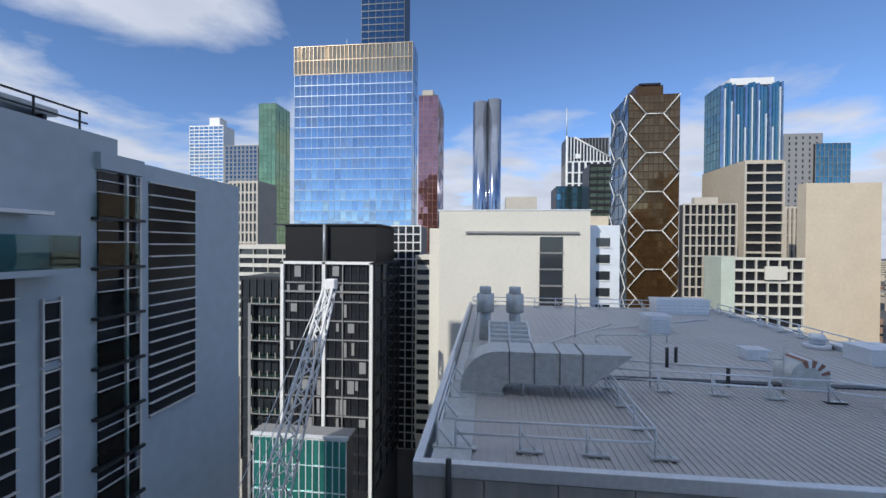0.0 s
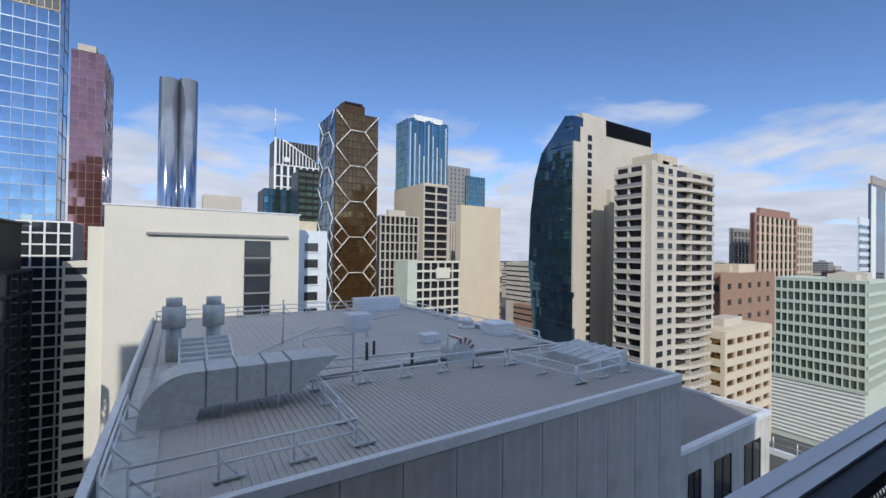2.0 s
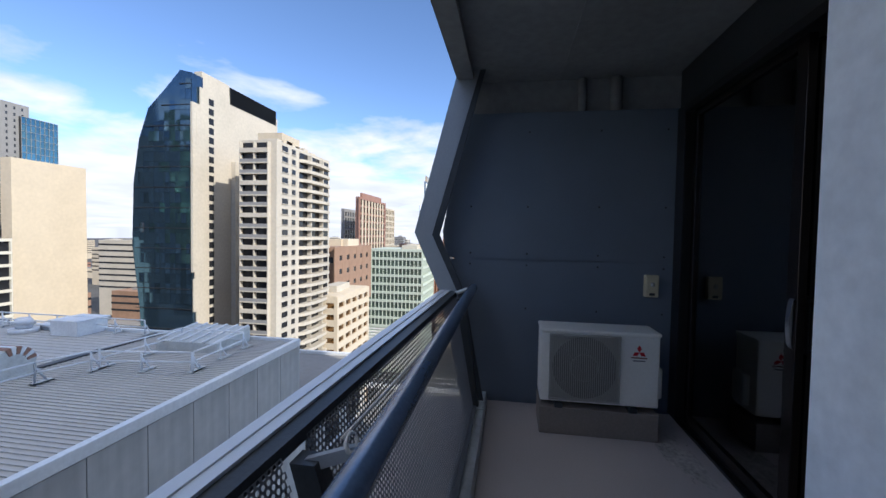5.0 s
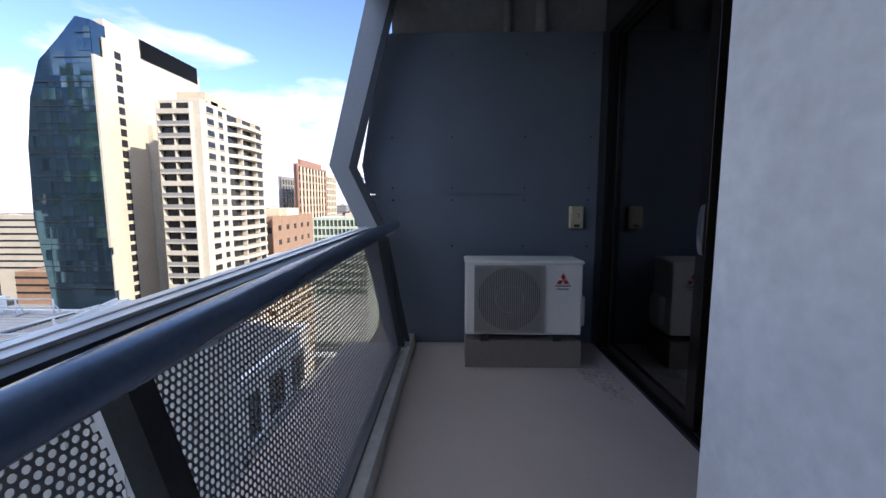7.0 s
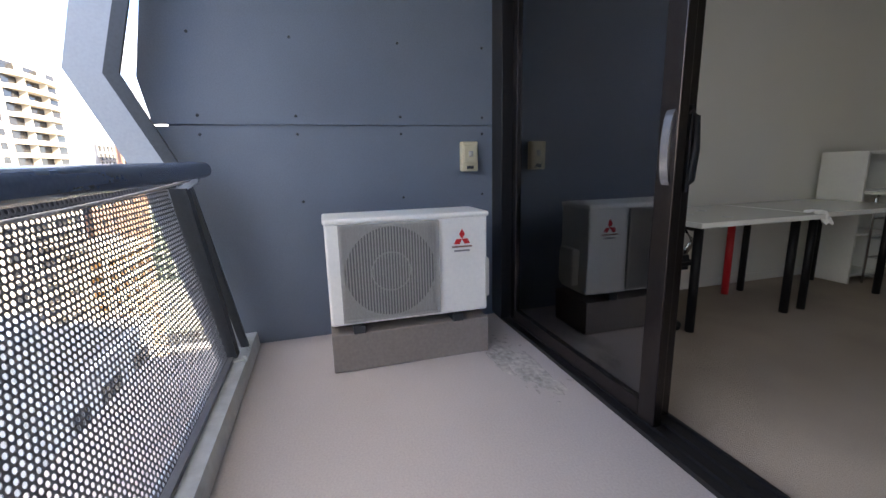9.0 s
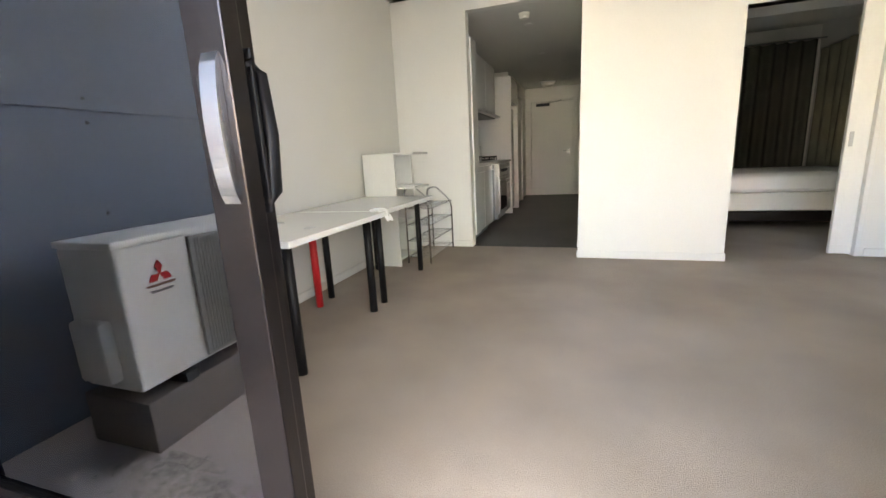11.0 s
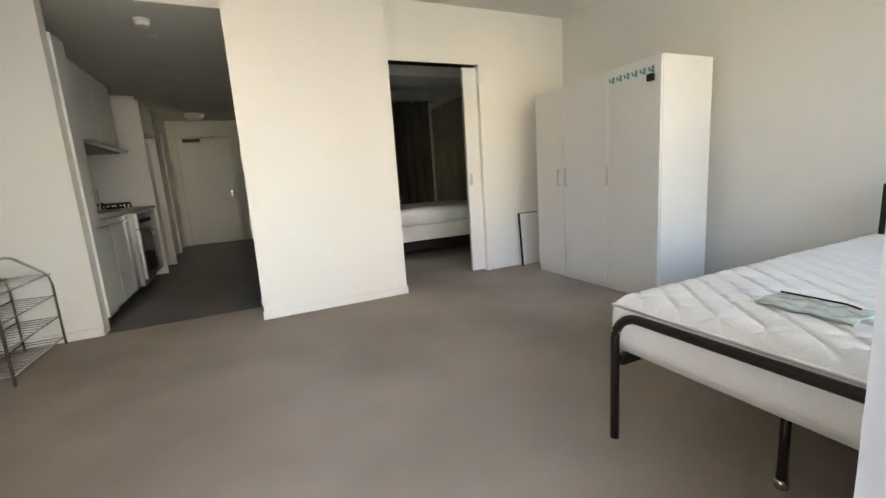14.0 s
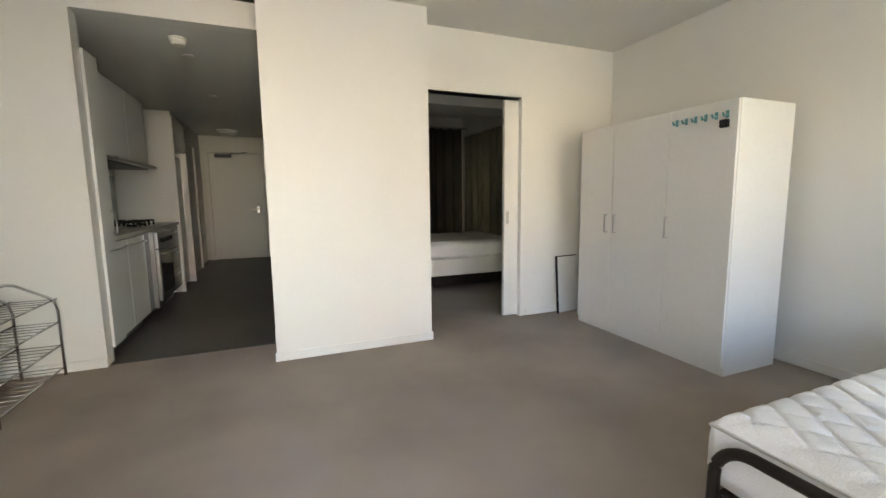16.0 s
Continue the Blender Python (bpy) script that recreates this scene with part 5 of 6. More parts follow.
for x, y, h in ((3.74, 22.3, 3.4), (9.6, 22.3, 2.2), (-2.0, 27.5, 0.0), (2.4, 33.0, 3.2)):
    if h:
        pl = thing("roof_mast", (x, y, RZ), "thin galvanised steel mast on the roof", "mast")
        tube("pole", [(x, y, RZ), (x, y, RZ + h)], 0.05, M_galv, pl, 8)
        tube("arm", [(x, y, RZ + h * 0.72), (x - 1.0, y, RZ + h * 0.74)], 0.03, M_galv, pl, 6)
for x, y, h in ((6.0, 26.0, 1.1), (6.9, 27.0, 0.9), (7.6, 23.0, 0.9)):
    tagged(tube("flue_pipe", [(x, y, RZ), (x, y, RZ + h)], 0.09, M_dark, None, 10), "short dark flue pipe on the roof", "pipe", "roof flue pipes")
sk = thing("roof_skylight", (17.4, 18.2, RZ), "low pale ribbed skylight housing", "skylight")
prism("curb", [(16.4, RZ), (16.4, RZ + 0.55), (19.3, RZ + 0.9), (19.3, RZ)], "y", 17.0, 20.8, M_galv, sk)
for k in range(6):
    y = 17.1 + 0.7 * k
    prism("rib", [(16.35, RZ + 0.56), (16.35, RZ + 0.64), (19.35, RZ + 0.99), (19.35, RZ + 0.91)], "y", y, y + 0.12, M_flash, sk)
for x0, y0, x1, y1 in ((0.0, 30.5, 6.5, 38.5), (3.0, 27.0, 14.0, 25.5), (5.0, 36.0, 16.0, 42.0)):
    tagged(tube("roof_conduit", [(x0, y0, RZ + 0.08), (x1, y1, RZ + 0.08)], 0.05, M_flash, None, 6), "pale service pipe running over the roof", "pipe", "roof service pipes")
tagged(tube("roof_loop_pipe", [(3.5, 31.5, RZ), (3.5, 31.5, RZ + 0.45), (3.8, 31.6, RZ + 0.55), (8.5, 32.2, RZ + 0.55), (8.5, 32.2, RZ)], 0.06, M_galv, None, 8), "bent galvanised pipe on the roof", "pipe")

# blue-grey apartment block
GX = -19.0
gb = thing("blue_grey_block", (-25, 13, GROUND), "tall blue-grey rendered apartment block with barred windows", "building")
box("wall", (-40, GX, 4.0, 16.9, GROUND, 5.7), M_greywall, gb)
box("wall", (-40, GX, 17.8, 25.1, GROUND, 4.95), M_greywall, gb)
box("wall", (-40, GX - 1.6, 16.9, 17.8, GROUND, 5.5), M_greywall, gb)
box("roof_cap", (-40, GX - 0.8, 17.0, 24.4, 5.0, 5.15), M_flash, gb)
box("window_shaft", (GX - 0.02, GX + 0.03, 18.43, 21.35, -6.3, 4.25), G_black, gb)
for k in range(20):
    z = 4.2 - 10.4 * k / 19
    box("sun_bar", (GX + 0.02, GX + 0.16, 18.40, 21.38, z - 0.03, z + 0.03), M_whitef, gb)
box("window_shaft", (GX - 0.02, GX + 0.03, 8.0, 13.2, -12, 0.4), G_black, gb)
for k in range(18):
    z = 0.4 - 12.4 * k / 18
    box("sun_bar", (GX + 0.02, GX + 0.14, 8.0, 13.24, z - 0.027, z + 0.027), M_whitef, gb)
for k in range(9):
    z = 2.5 - 1.93 * k
    bal2 = box("bay_floor", (GX - 1.6, GX + 0.35, 15.75, 17.9, z - 0.12, z), M_dark, gb)
    pane = box("bay_glass", (GX + 0.20, GX + 0.23, 15.85, 17.7, z + 0.05, z + 0.95), M_softglass, gb)
    box("bay_back", (GX + 0.003, GX + 0.03, 16.0, 17.7, z + 0.02, z + 1.78), G_black, gb)
    for y in (17.15, 17.8):
        box("bay_post", (GX + 0.10, GX + 0.22, y - 0.05, y + 0.05, z, z + 1.8), M_whitef, gb)
    for q in (0.45, 0.95, 1.4):
        box("bay_bar", (GX + 0.12, GX + 0.19, 15.9, 17.85, z + q, z + q + 0.04), M_whitef, gb)
box("bay_head", (GX - 1.2, GX + 0.3, 15.9, 17.9, 4.35, 5.0), M_greywall, gb)
for k in range(4):
    z = -2.6 - 2.4 * k
    box("slot_window", (GX - 0.02, GX + 0.05, 14.0, 14.55, z, z + 2.1), G_black, gb)
    for y in (13.95, 14.55):
        box("slot_frame", (GX + 0.02, GX + 0.12, y, y + 0.06, z - 0.1, z + 2.2), M_whitef, gb)
    for q in range(4):
        box("slot_bar", (GX + 0.03, GX + 0.11, 14.0, 14.6, z + 0.05 + 0.66 * q, z + 0.11 + 0.66 * q), M_whitef, gb)
tb = box("terrace_floor", (GX - 1, GX + 1.2, 10.0, 14.3, 0.45, 0.65), M_greywall, gb)
t2 = box("terrace_glass", (GX + 1.13, GX + 1.17, 10.0, 14.3, 0.65, 1.75), M_softglass, gb)
box("terrace_glass", (GX, GX + 1.13, 14.26, 14.3, 0.65, 1.75), M_softglass, gb)
box("terrace_room", (GX - 1, GX + 0.5, 9.0, 12.9, 0.65, 2.4), M_greywall, gb)
box("terrace_eave", (GX - 1, GX + 1.0, 9.0, 13.6, 2.4, 2.52), M_flash, gb)
for y0, y1, z1 in ((4.2, 8.9, 6.75), (9.05, 12.2, 6.65), (12.35, 15.2, 6.4)):
    box("roof_duct", (GX - 2.6, GX - 0.7, y0, y1, 6.1, z1), M_galv, gb, 0.06)
    for y in (y0 + 0.4, y1 - 0.4):
        box("duct_leg", (GX - 2.4, GX - 0.8, y - 0.06, y + 0.06, 5.7, 6.1), M_dark, gb)
for z in (6.1, 6.5):
    tube("roof_rail", [(GX - 0.4, 4.2, z), (GX - 0.4, 16.0, z)], 0.04, M_dark, gb, 6)
for k in range(8):
    tube("roof_post", [(GX - 0.4, 4.5 + 1.6 * k, 5.7), (GX - 0.4, 4.5 + 1.6 * k, 6.5)], 0.04, M_dark, gb, 6)

# towers ahead
b = (-59.7, -25.5, 115, 122)
h = house("mirror_glass_tower", "blue mirror glass office tower with a gold glazed crown", b, 57.5, M_dkframe)
grid_face(h, b, "front", 2.0, 49.5, 16, 20, G_blue, M_mullion, 0.20, 0.06, 0.10, 0.011)
grid_face(h, b, "front", 49.6, 57.5, 2, 30, G_gold, M_brass, 0.16, 0.12, 0.25, 0.022)
grid_face(h, b, "right", 2.0, 57.5, 12, 2, G_blue, M_midgrey, 0.2, 0.2, 0.1, 0.01)
box("antenna_base", (-40, -36, 117, 120, 57.5, 58.4), M_flash, h)
tube("antenna", [(-45, 117, 57.5), (-45, 117, 60.5)], 0.08, M_galv, h, 6)
b = (-27.6, -20.4, 100, 110)
h = house("gridded_tower", "slim grey tower with a white gridded facade", b, 6.0, M_midgrey)
grid_face(h, b, "front", -48, 6.0, 27, 4, G_dark, M_whitef, 0.28, 0.28, 0.25)
b = (-76.7, -52.1, 230, 246)
h = house("dark_blue_tower", "very tall dark blue glass tower", b, 175, M_dkframe)
grid_face(h, b, "front", 60, 175, 30, 6, G_navy, M_dkframe, 0.5, 0.2, 0.1)
b = (-155.6, -143.9, 260, 279)
h = house("green_tower", "slender olive green glass tower", b, 93.7, M_dkframe)
grid_face(h, b, "front", -20, 93.5, 30, 4, G_green, M_dkframe, 0.15, 0.15, 0.1)
grid_face(h, b, "right", -20, 93.5, 30, 4, G_green, M_dkframe, 0.15, 0.15, 0.1)
b = (-220, -192, 320, 340)
h = house("grey_slab_tower", "distant mid grey slab tower", b, 81, M_midgrey)
grid_face(h, b, "front", 0, 81, 24, 8, G_navy, M_midgrey, 0.9, 1.1, 0.4)
b = (-143, -127, 210, 230)
h = house("ribbed_tower", "distant grey tower with vertical ribs", b, 35, M_conc)
grid_face(h, b, "front", -30, 34, 12, 7, G_dark, M_conc, 1.0, 1.0, 0.5)
b = (-337, -297, 430, 450)
h = house("pale_blue_tower", "distant pale blue and white residential tower", b, 132, M_whitef)
grid_face(h, b, "front", 0, 131, 34, 7, G_blue, M_whitef, 1.1, 0.6, 0.5)
box("crown", (-315, -303, 432, 445, 132, 141), M_whitef, h)
b = (-43.7, -32.9, 230, 258)
h = house("red_glass_tower", "slim dark red mirror glass tower", b, 84.5, M_dkframe)
grid_face(h, b, "front", -10, 84, 26, 4, G_red, M_redgran, 0.12, 0.12, 0.1, 0.012)
grid_face(h, b, "right", -10, 84, 26, 4, G_red, M_redgran, 0.12, 0.12, 0.1, 0.012)
box("crown", (-42, -36, 232, 250, 84.5, 88), M_conc, h)
# polished tower of two round lobes
h = thing("polished_tower", (-6, 380, GROUND), "slim polished metal tower of two rounded lobes", "building")
for x, r, z in ((-13, 7.0, 133), (-0.5, 6.5, 135)):
    cyl("lobe", (x, 388), r, GROUND, z, G_chrome, h, 40)
box("core", (-10, -3, 386, 398, GROUND, 131), G_navy, h)
b = (-45, 18, 250, 262)
h = house("low_podium", "low grey podium far behind the white building", b, 14, M_midgrey)
box("hut", (0.6, 9.2, 120, 128, GROUND, 15.2), M_conc, h)

# dark apartments with a pale frame
b = (-42.2, -24.7, 75, 95)
h = house("dark_apartment_tower", "dark glazed apartment tower with pale frames and black plant box", b, -2.0, M_dkframe)
grid_face(h, b, "front", -44.0, -2.2, 12, 12, G_black, M_dkframe, 0.5, 0.16, 0.25, 0.008)
grid_face(h, b, "right", -44.0, -2.2, 12, 4, G_dark, M_dkframe, 0.5, 0.4, 0.25)
for z in (-5.6, -9.1, -12.6, -16.1, -19.6, -23.1, -26.6, -30.1):
    box("floor_edge", (-41.7, -25.4, 74.5, 74.74, z - 0.1, z + 0.1), M_midgrey, h)
for x in (-36.0, -30.5):
    box("mullion", (x - 0.09, x + 0.09, 74.45, 74.75, -44, -2.2), M_midgrey, h)
for x in (-42.0, -34.0, -25.1):
    box("pale_frame", (x - 0.3, x + 0.3, 74.2, 74.9, -60, -1.8), M_whitef, h)
box("pale_frame", (-42.3, -24.8, 74.2, 74.9, -2.2, -1.7), M_whitef, h)
box("pale_frame", (-42.3, -24.8, 74.3, 74.9, -7.4, -7.1), M_midgrey, h)
box("plant_box", (-42.0, -24.6, 75.5, 90, -2.0, 5.0), M_blackp, h)
box("roof_slab", (-44.0, -24.0, 75.0, 92, 5.0, 5.25), M_dkframe, h)
tube("plant_post", [(-34.0, 74.6, -2), (-34.0, 74.6, 5.1)], 0.3, M_fin, h, 6)
for k in range(40):
    x, z = -41.3 + 0.73 * random.randint(0, 20), -2.55 - 3.5 * random.randint(0, 10)
    box("blind", (x + 0.06, x + random.choice((0.6, 0.6, 1.3)), 74.66, 74.72, z - random.uniform(1.4, 2.9), z), M_midgrey, h)
b = (-56.6, -43.5, 85, 95)
h = house("balcony_apartments", "grey apartment block with glass balconies on each floor", b, -5.5, M_dkframe)
grid_face(h, b, "front", -44.5, -6.0, 9, 8, G_dark, M_dkframe, 0.5, 0.25, 0.3)
box("pale_pier", (-54.3, -53.7, 83.4, 84.6, -60, -11.0), M_midgrey, h)
for k in range(9):
    z = -11.0 - 3.85 * k
    s = box("balcony_slab", (-53.5, -44.5, 83.2, 85, z - 0.25, z), M_midgrey, h)
    g = box("balcony_glass", (-53.4, -44.6, 83.2, 83.26, z, z + 1.0), M_softglass, s)
    for q in range(6):
        box("balcony_post", (-53.4 + 1.75 * q, -53.26 + 1.75 * q, 83.1, 83.2, z, z + 1.3), M_conc, s)
b = (-73, -56, 110, 120)
h = house("striped_offices", "pale office block with white floor bands", b, 1.3, M_conc)
grid_face(h, b, "front", -22, 0.5, 9, 4, G_dark, M_cream, 1.0, 0.2, 0.6)
b = (-34.1, -21.7, 52, 54.5)
h = house("green_glass_block", "low jade green glass block with a pale roof edge", b, -23.2, M_dkframe)
grid_face(h, b, "front", -47.0, -23.4, 7, 14, G_jade, M_flash, 0.15, 0.12, 0.12, 0.03)
box("roof_edge", (-34.4, -21.4, 51.7, 51.95, -23.2, -22.8), M_flash, h)
box("roof", (-34.4, -21.4, 51.95, 54.7, -23.2, -22.95), M_midgrey, h)
b = (-19.6, -13.0, 90, 100)
h = house("white_banded_block", "office block with bold white floor bands", b, -0.8, M_whitef)
grid_face(h, b, "front", -40, -1.2, 18, 2, G_dark, M_cream, 1.0, 0.3, 0.5)

# crane boom
cr = thing("tower_crane", (-23, 40, -60), "white lattice crane boom rising between the buildings", "crane")


def lattice(a, c, w0, w1, n):
    a, c = Vector(a), Vector(c)
    d = (c - a).normalized()
    sx, sy = Vector((1, 0, 0)), d.cross(Vector((1, 0, 0))).normalized()

    def corner(t, q):
        w = w0 + (w1 - w0) * t
        return a.lerp(c, t) + sx * w * (1 if q in (0, 3) else -1) + sy * w * (1 if q < 2 else -1)
    for q in range(4):
        tube("chord", [corner(0, q), corner(1, q)], 0.13, M_crane, cr, 6)
    for k in range(n):
        for q in range(4):
            t0, t1 = k / n, (k + 1) / n
            if k % 2:
                t0, t1 = t1, t0
            tube("lacing", [corner(t0, q), corner(t1, (q + 1) % 4)], 0.08, M_crane, cr, 5)


lattice((-29.2, 36.5, -45), (-21.2, 45, -3.3), 1.75, 0.5, 26)
box("boom_head", (-21.6, -20.5, 44.6, 45.6, -3.4, -2.3), M_crane, cr, 0.1)
for dx in (-0.3, 0.25, 0.5):
    tube("cable", [(-21.3 + dx, 44.8, -2.8), (-34.5 + dx * 4, 37, -42)], 0.05, M_crane, cr, 5)

# white building behind the roof
h = house("white_render_building", "large cream white rendered building with one dark window strip", (-11.3, 10.2, 62, 80), 6.5, M_cream)
# grey strip on the wall face, coloured as a groove's shadow
box("groove_shade_strip", (-7.4, 8.6, 61.6, 62.02, 3.2, 3.5), M_midgrey, h)
for k in range(6):
    box("window_pane", (3.2, 6.4, 61.85, 62.02, 0.6 - 2.35 * k, 2.75 - 2.35 * k), G_dark, h)
    box("window_band", (3.1, 6.5, 61.75, 62.03, 0.35 - 2.35 * k, 0.55 - 2.35 * k), M_midgrey, h)
box("parapet", (-11.5, 10.4, 61.9, 80, 6.5, 6.65), M_flash, h)
box("wall", (-13.0, -11.3, 64, 80, GROUND, 4.0), M_cream, h)
b = (10.3, 15.4, 66, 80)
h = house("pale_blue_annexe", "pale grey-blue annexe with small square windows", b, 4.6, M_flash)
for k in range(9):
    w = box("window", (12.0, 14.0, 65.92, 66.02, 1.4 - 2.5 * k, 2.7 - 2.5 * k), G_dark, h)
    box("sill", (11.9, 14.1, 65.8, 66.02, 1.25 - 2.5 * k, 1.4 - 2.5 * k), M_whitef, w)
box("cream_top", (10.3, 15.4, 72, 80, 4.6, 6.4), M_beige, h)

# gabled tower, low glass blocks
b = (45.7, 73.5, 280, 300)
h = house("gabled_tower", "white framed tower with a steep grey gabled roof and mast", b, 56, M_midgrey)
grid_face(h, b, "front", 0, 56, 8, 7, G_dark, M_whitef, 0.7, 1.3, 0.8)
box("roof", (45.7, 73.5, 284, 300, 56, 72.5), M_dkframe, h)
prism("gable", [(45.7, 56), (45.7, 72.5), (50.5, 72.0), (73.5, 58.5), (73.5, 56)], "y", 280, 284, G_dark, h)
for k in range(14):
    x = 46.3 + 2.05 * k
    zt = 72.0 if x < 50.5 else 72.0 - (x - 50.5) * 0.587
    box("gable_mullion", (x - 0.3, x + 0.3, 279.4, 280, 56, zt), M_whitef, h)
    box("roof_rib", (x - 0.2, x + 0.2, 283.6, 284, 57, 72.4), M_midgrey, h)
tube("edge", [(50.5, 279.5, 72.0), (73.5, 279.5, 58.5)], 0.5, M_whitef, h, 6)
tube("edge", [(45.7, 279.5, 0), (45.7, 279.5, 73)], 0.6, M_whitef, h, 6)
tube("mast", [(45.9, 282, 73), (45.9, 282, 92)], 0.35, M_galv, h, 6)
box("sign_disc", (51, 54.5, 278.4, 279, 58, 61), M_whitef, h)
b = (30.2, 45.7, 220, 240)
h = house("blue_glass_block", "low blue glass office block", b, 32, M_dkframe)
grid_face(h, b, "front", -10, 31.8, 12, 6, G_teal, M_dkframe, 0.3, 0.3, 0.2)
b = (41.8, 51.8, 200, 215)
h = house("dark_green_block", "dark green banded office block", b, 39, M_dkframe)
grid_face(h, b, "front", -10, 38.8, 16, 3, G_palegreen, M_dkframe, 1.1, 0.3, 0.4)

# bronze tower wrapped in a white hexagon lattice
b = (43.1, 59.6, 150, 170)
h = house("bronze_lattice_tower", "bronze glass tower wrapped in a white hexagon lattice", b, 53.0, M_bronze)
grid_face(h, b, "front", -20.0, 53.0, 28, 10, G_bronze, M_bronze, 0.35, 0.14, 0.12, 0.01)
grid_face(h, b, "left", -20.0, 53.0, 14, 4, G_navy, M_dkframe, 0.3, 0.14, 0.12, 0.01)
box("crown", (46, 55, 152, 165, 53, 57), M_bronze, h)
box("crown_rail", (47, 54, 151.5, 160, 57, 57.6), M_dkframe, h)


def hexes(face, u_of, z0, z1, cell_w, cell_h):
    rows = int((z1 - z0) / cell_h)
    for r in range(rows + 1):
        z = z1 - r * cell_h
        for s in (-1, 1):
            tube("lattice_bar", [u_of(0.5 + 0.17 * s, z - cell_h * 0.5), u_of(0.5 + 0.5 * s, z)], 0.18, M_whitef, h, 6)
            tube("lattice_bar", [u_of(0.5 + 0.17 * s, z - cell_h * 0.5), u_of(0.5 + 0.5 * s, z - cell_h)], 0.18, M_whitef, h, 6)
        tube("lattice_bar", [u_of(0.33, z - cell_h * 0.5), u_of(0.67, z - cell_h * 0.5)], 0.18, M_whitef, h, 6)
        if r >= 3:
            for s in (-1, 1):
                tube("lattice_bar", [u_of(0.5 + 0.33 * s, z - cell_h * 0.25), u_of(0.5 + 0.5 * s, z - cell_h * 0.5)], 0.14, M_whitef, h, 6)
                tube("lattice_bar", [u_of(0.5 + 0.33 * s, z - cell_h * 0.75), u_of(0.5 + 0.5 * s, z - cell_h * 0.5)], 0.14, M_whitef, h, 6)


hexes("front", lambda u, z: (43.1 + 16.5 * u, 149.2, z), -20, 53, 16.5, 13.2)
hexes("left", lambda u, z: (42.5, 150 + 20 * u, z), -20, 53, 20, 13.2)

# teal glass tower and slabs
b = (118.7, 150.0, 240, 256)
h = house("teal_tower", "teal glass tower with bright vertical folds and a white crown", b, 88, M_dkframe)
for k in range(16):
    x0 = 118.7 + 31.3 * k / 16
    prism("glass_fold", [(x0, 240), (x0 + 1.1, 239.0 - 0.5 * (k % 3 == 0)), (x0 + 1.956, 240)], "z", -10, 88 + 1.2 * math.sin(k), G_teal if k % 3 else G_blue, h)
grid_face(h, b, "left", -10, 88, 20, 5, G_teal, M_dkframe, 0.2, 0.2, 0.1)
box("crown", (124, 146, 241, 254, 88, 92), M_whitef, h)
# pale strips of uneven length paint the light's streaks on the folds
for k in range(9):
    x0 = 120.2 + 3.4 * k
    box("lit_streak", (x0, x0 + 0.45, 238.5, 239.3, 44 - 9 * (k % 3), 86 - 7 * (k * 5 % 4)), M_flash, h)
b = (184, 204, 290, 300)
h = house("grey_slab_tower", "distant grey concrete slab tower", b, 73.5, M_midgrey)
grid_face(h, b, "front", 0, 73, 20, 5, G_dark, M_midgrey, 1.9, 2.9, 0.3)
b = (200, 220, 288, 300)
h = house("teal_slab_tower", "distant teal glass slab tower", b, 67, M_dkframe)
grid_face(h, b, "front", 0, 67, 16, 8, G_teal, M_midgrey, 0.2, 0.15, 0.3)

# concrete blocks
b = (71.8, 82.4, 135, 160)
h = house("beige_office_block", "beige concrete office block with deep window bays", b, 27.4, M_beige)
grid_face(h, b, "front", -12, 26.5, 13, 2, G_black, M_conc, 0.6, 0.55, 0.5)
b = (82.6, 93.5, 140, 160)
h = house("ribbed_annexe", "brown-grey annexe with vertical ribs", b, 14, M_conc)
grid_face(h, b, "front", -20, 13.5, 8, 9, G_dark, M_conc, 0.3, 0.65, 0.6)
b = (48.9, 62.3, 122, 124.5)
h = house("open_concrete_frame", "grey building with a deep open concrete grid", b, 13, M_dkframe)
grid_face(h, b, "front", -18, 13, 11, 8, G_black, M_conc, 0.36, 0.3, 0.6)
box("lift_room", (52, 58, 122.5, 124.3, 13, 15), M_conc, h)
b = (53.4, 72.2, 112, 119)
h = house("banded_car_park", "pale concrete building with open floor bands", b, -1.2, M_dkframe)
grid_face(h, b, "front", -27, -1.4, 9, 7, G_black, M_cream, 0.65, 0.26, 0.6)
box("stair_tower", (53.0, 56.2, 110.8, 119, GROUND, -1.0), M_paleg, h)
box("blank_panel", (63.0, 68.0, 110.7, 111.0, -6.5, -3.2), M_cream, h)
h = house("tan_party_wall", "tall blank tan rendered party wall", (74.9, 92.0, 115, 118), 17.6, M_tan)

# sculpted tower with concrete side
b = (78.2, 113.7, 72, 87)
h = thing("sculpted_tower", (95, 72, GROUND), "tower of warm concrete with a faceted dark glass prow", "building")
box("wall", (82.5, 113.7, 72, 82, GROUND, 22), M_conc, h)
box("wall", (82.5, 113.7, 72, 75.5, 22, 35.5), M_conc, h)
box("wall", (82.5, 92.0, 72.1, 74, 35.5, 38.0), M_conc, h)
box("louvre_screen", (92.0, 112.8, 71.9, 75, 33.4, 37.6), M_dkframe, h)
for k in range(22):
    box("louvre", (92.2, 112.6, 71.75, 71.9, 33.6 + 0.18 * k, 33.66 + 0.18 * k), M_blackp, h)
prism("prow_glass", [(71.9, -70), (71.9, 36.5), (74.8, 37.2), (78.8, 33.0), (83.0, 29.0), (85.5, 22.0), (87.0, 12.4), (87.5, -2.2), (85.7, -16.5), (85.0, -30), (85, -70)], "x", 79.2, 82.6, G_navy, h)
pp = box_mesh("prow_pane", 0.08, 1.32, 2.2, G_navy)
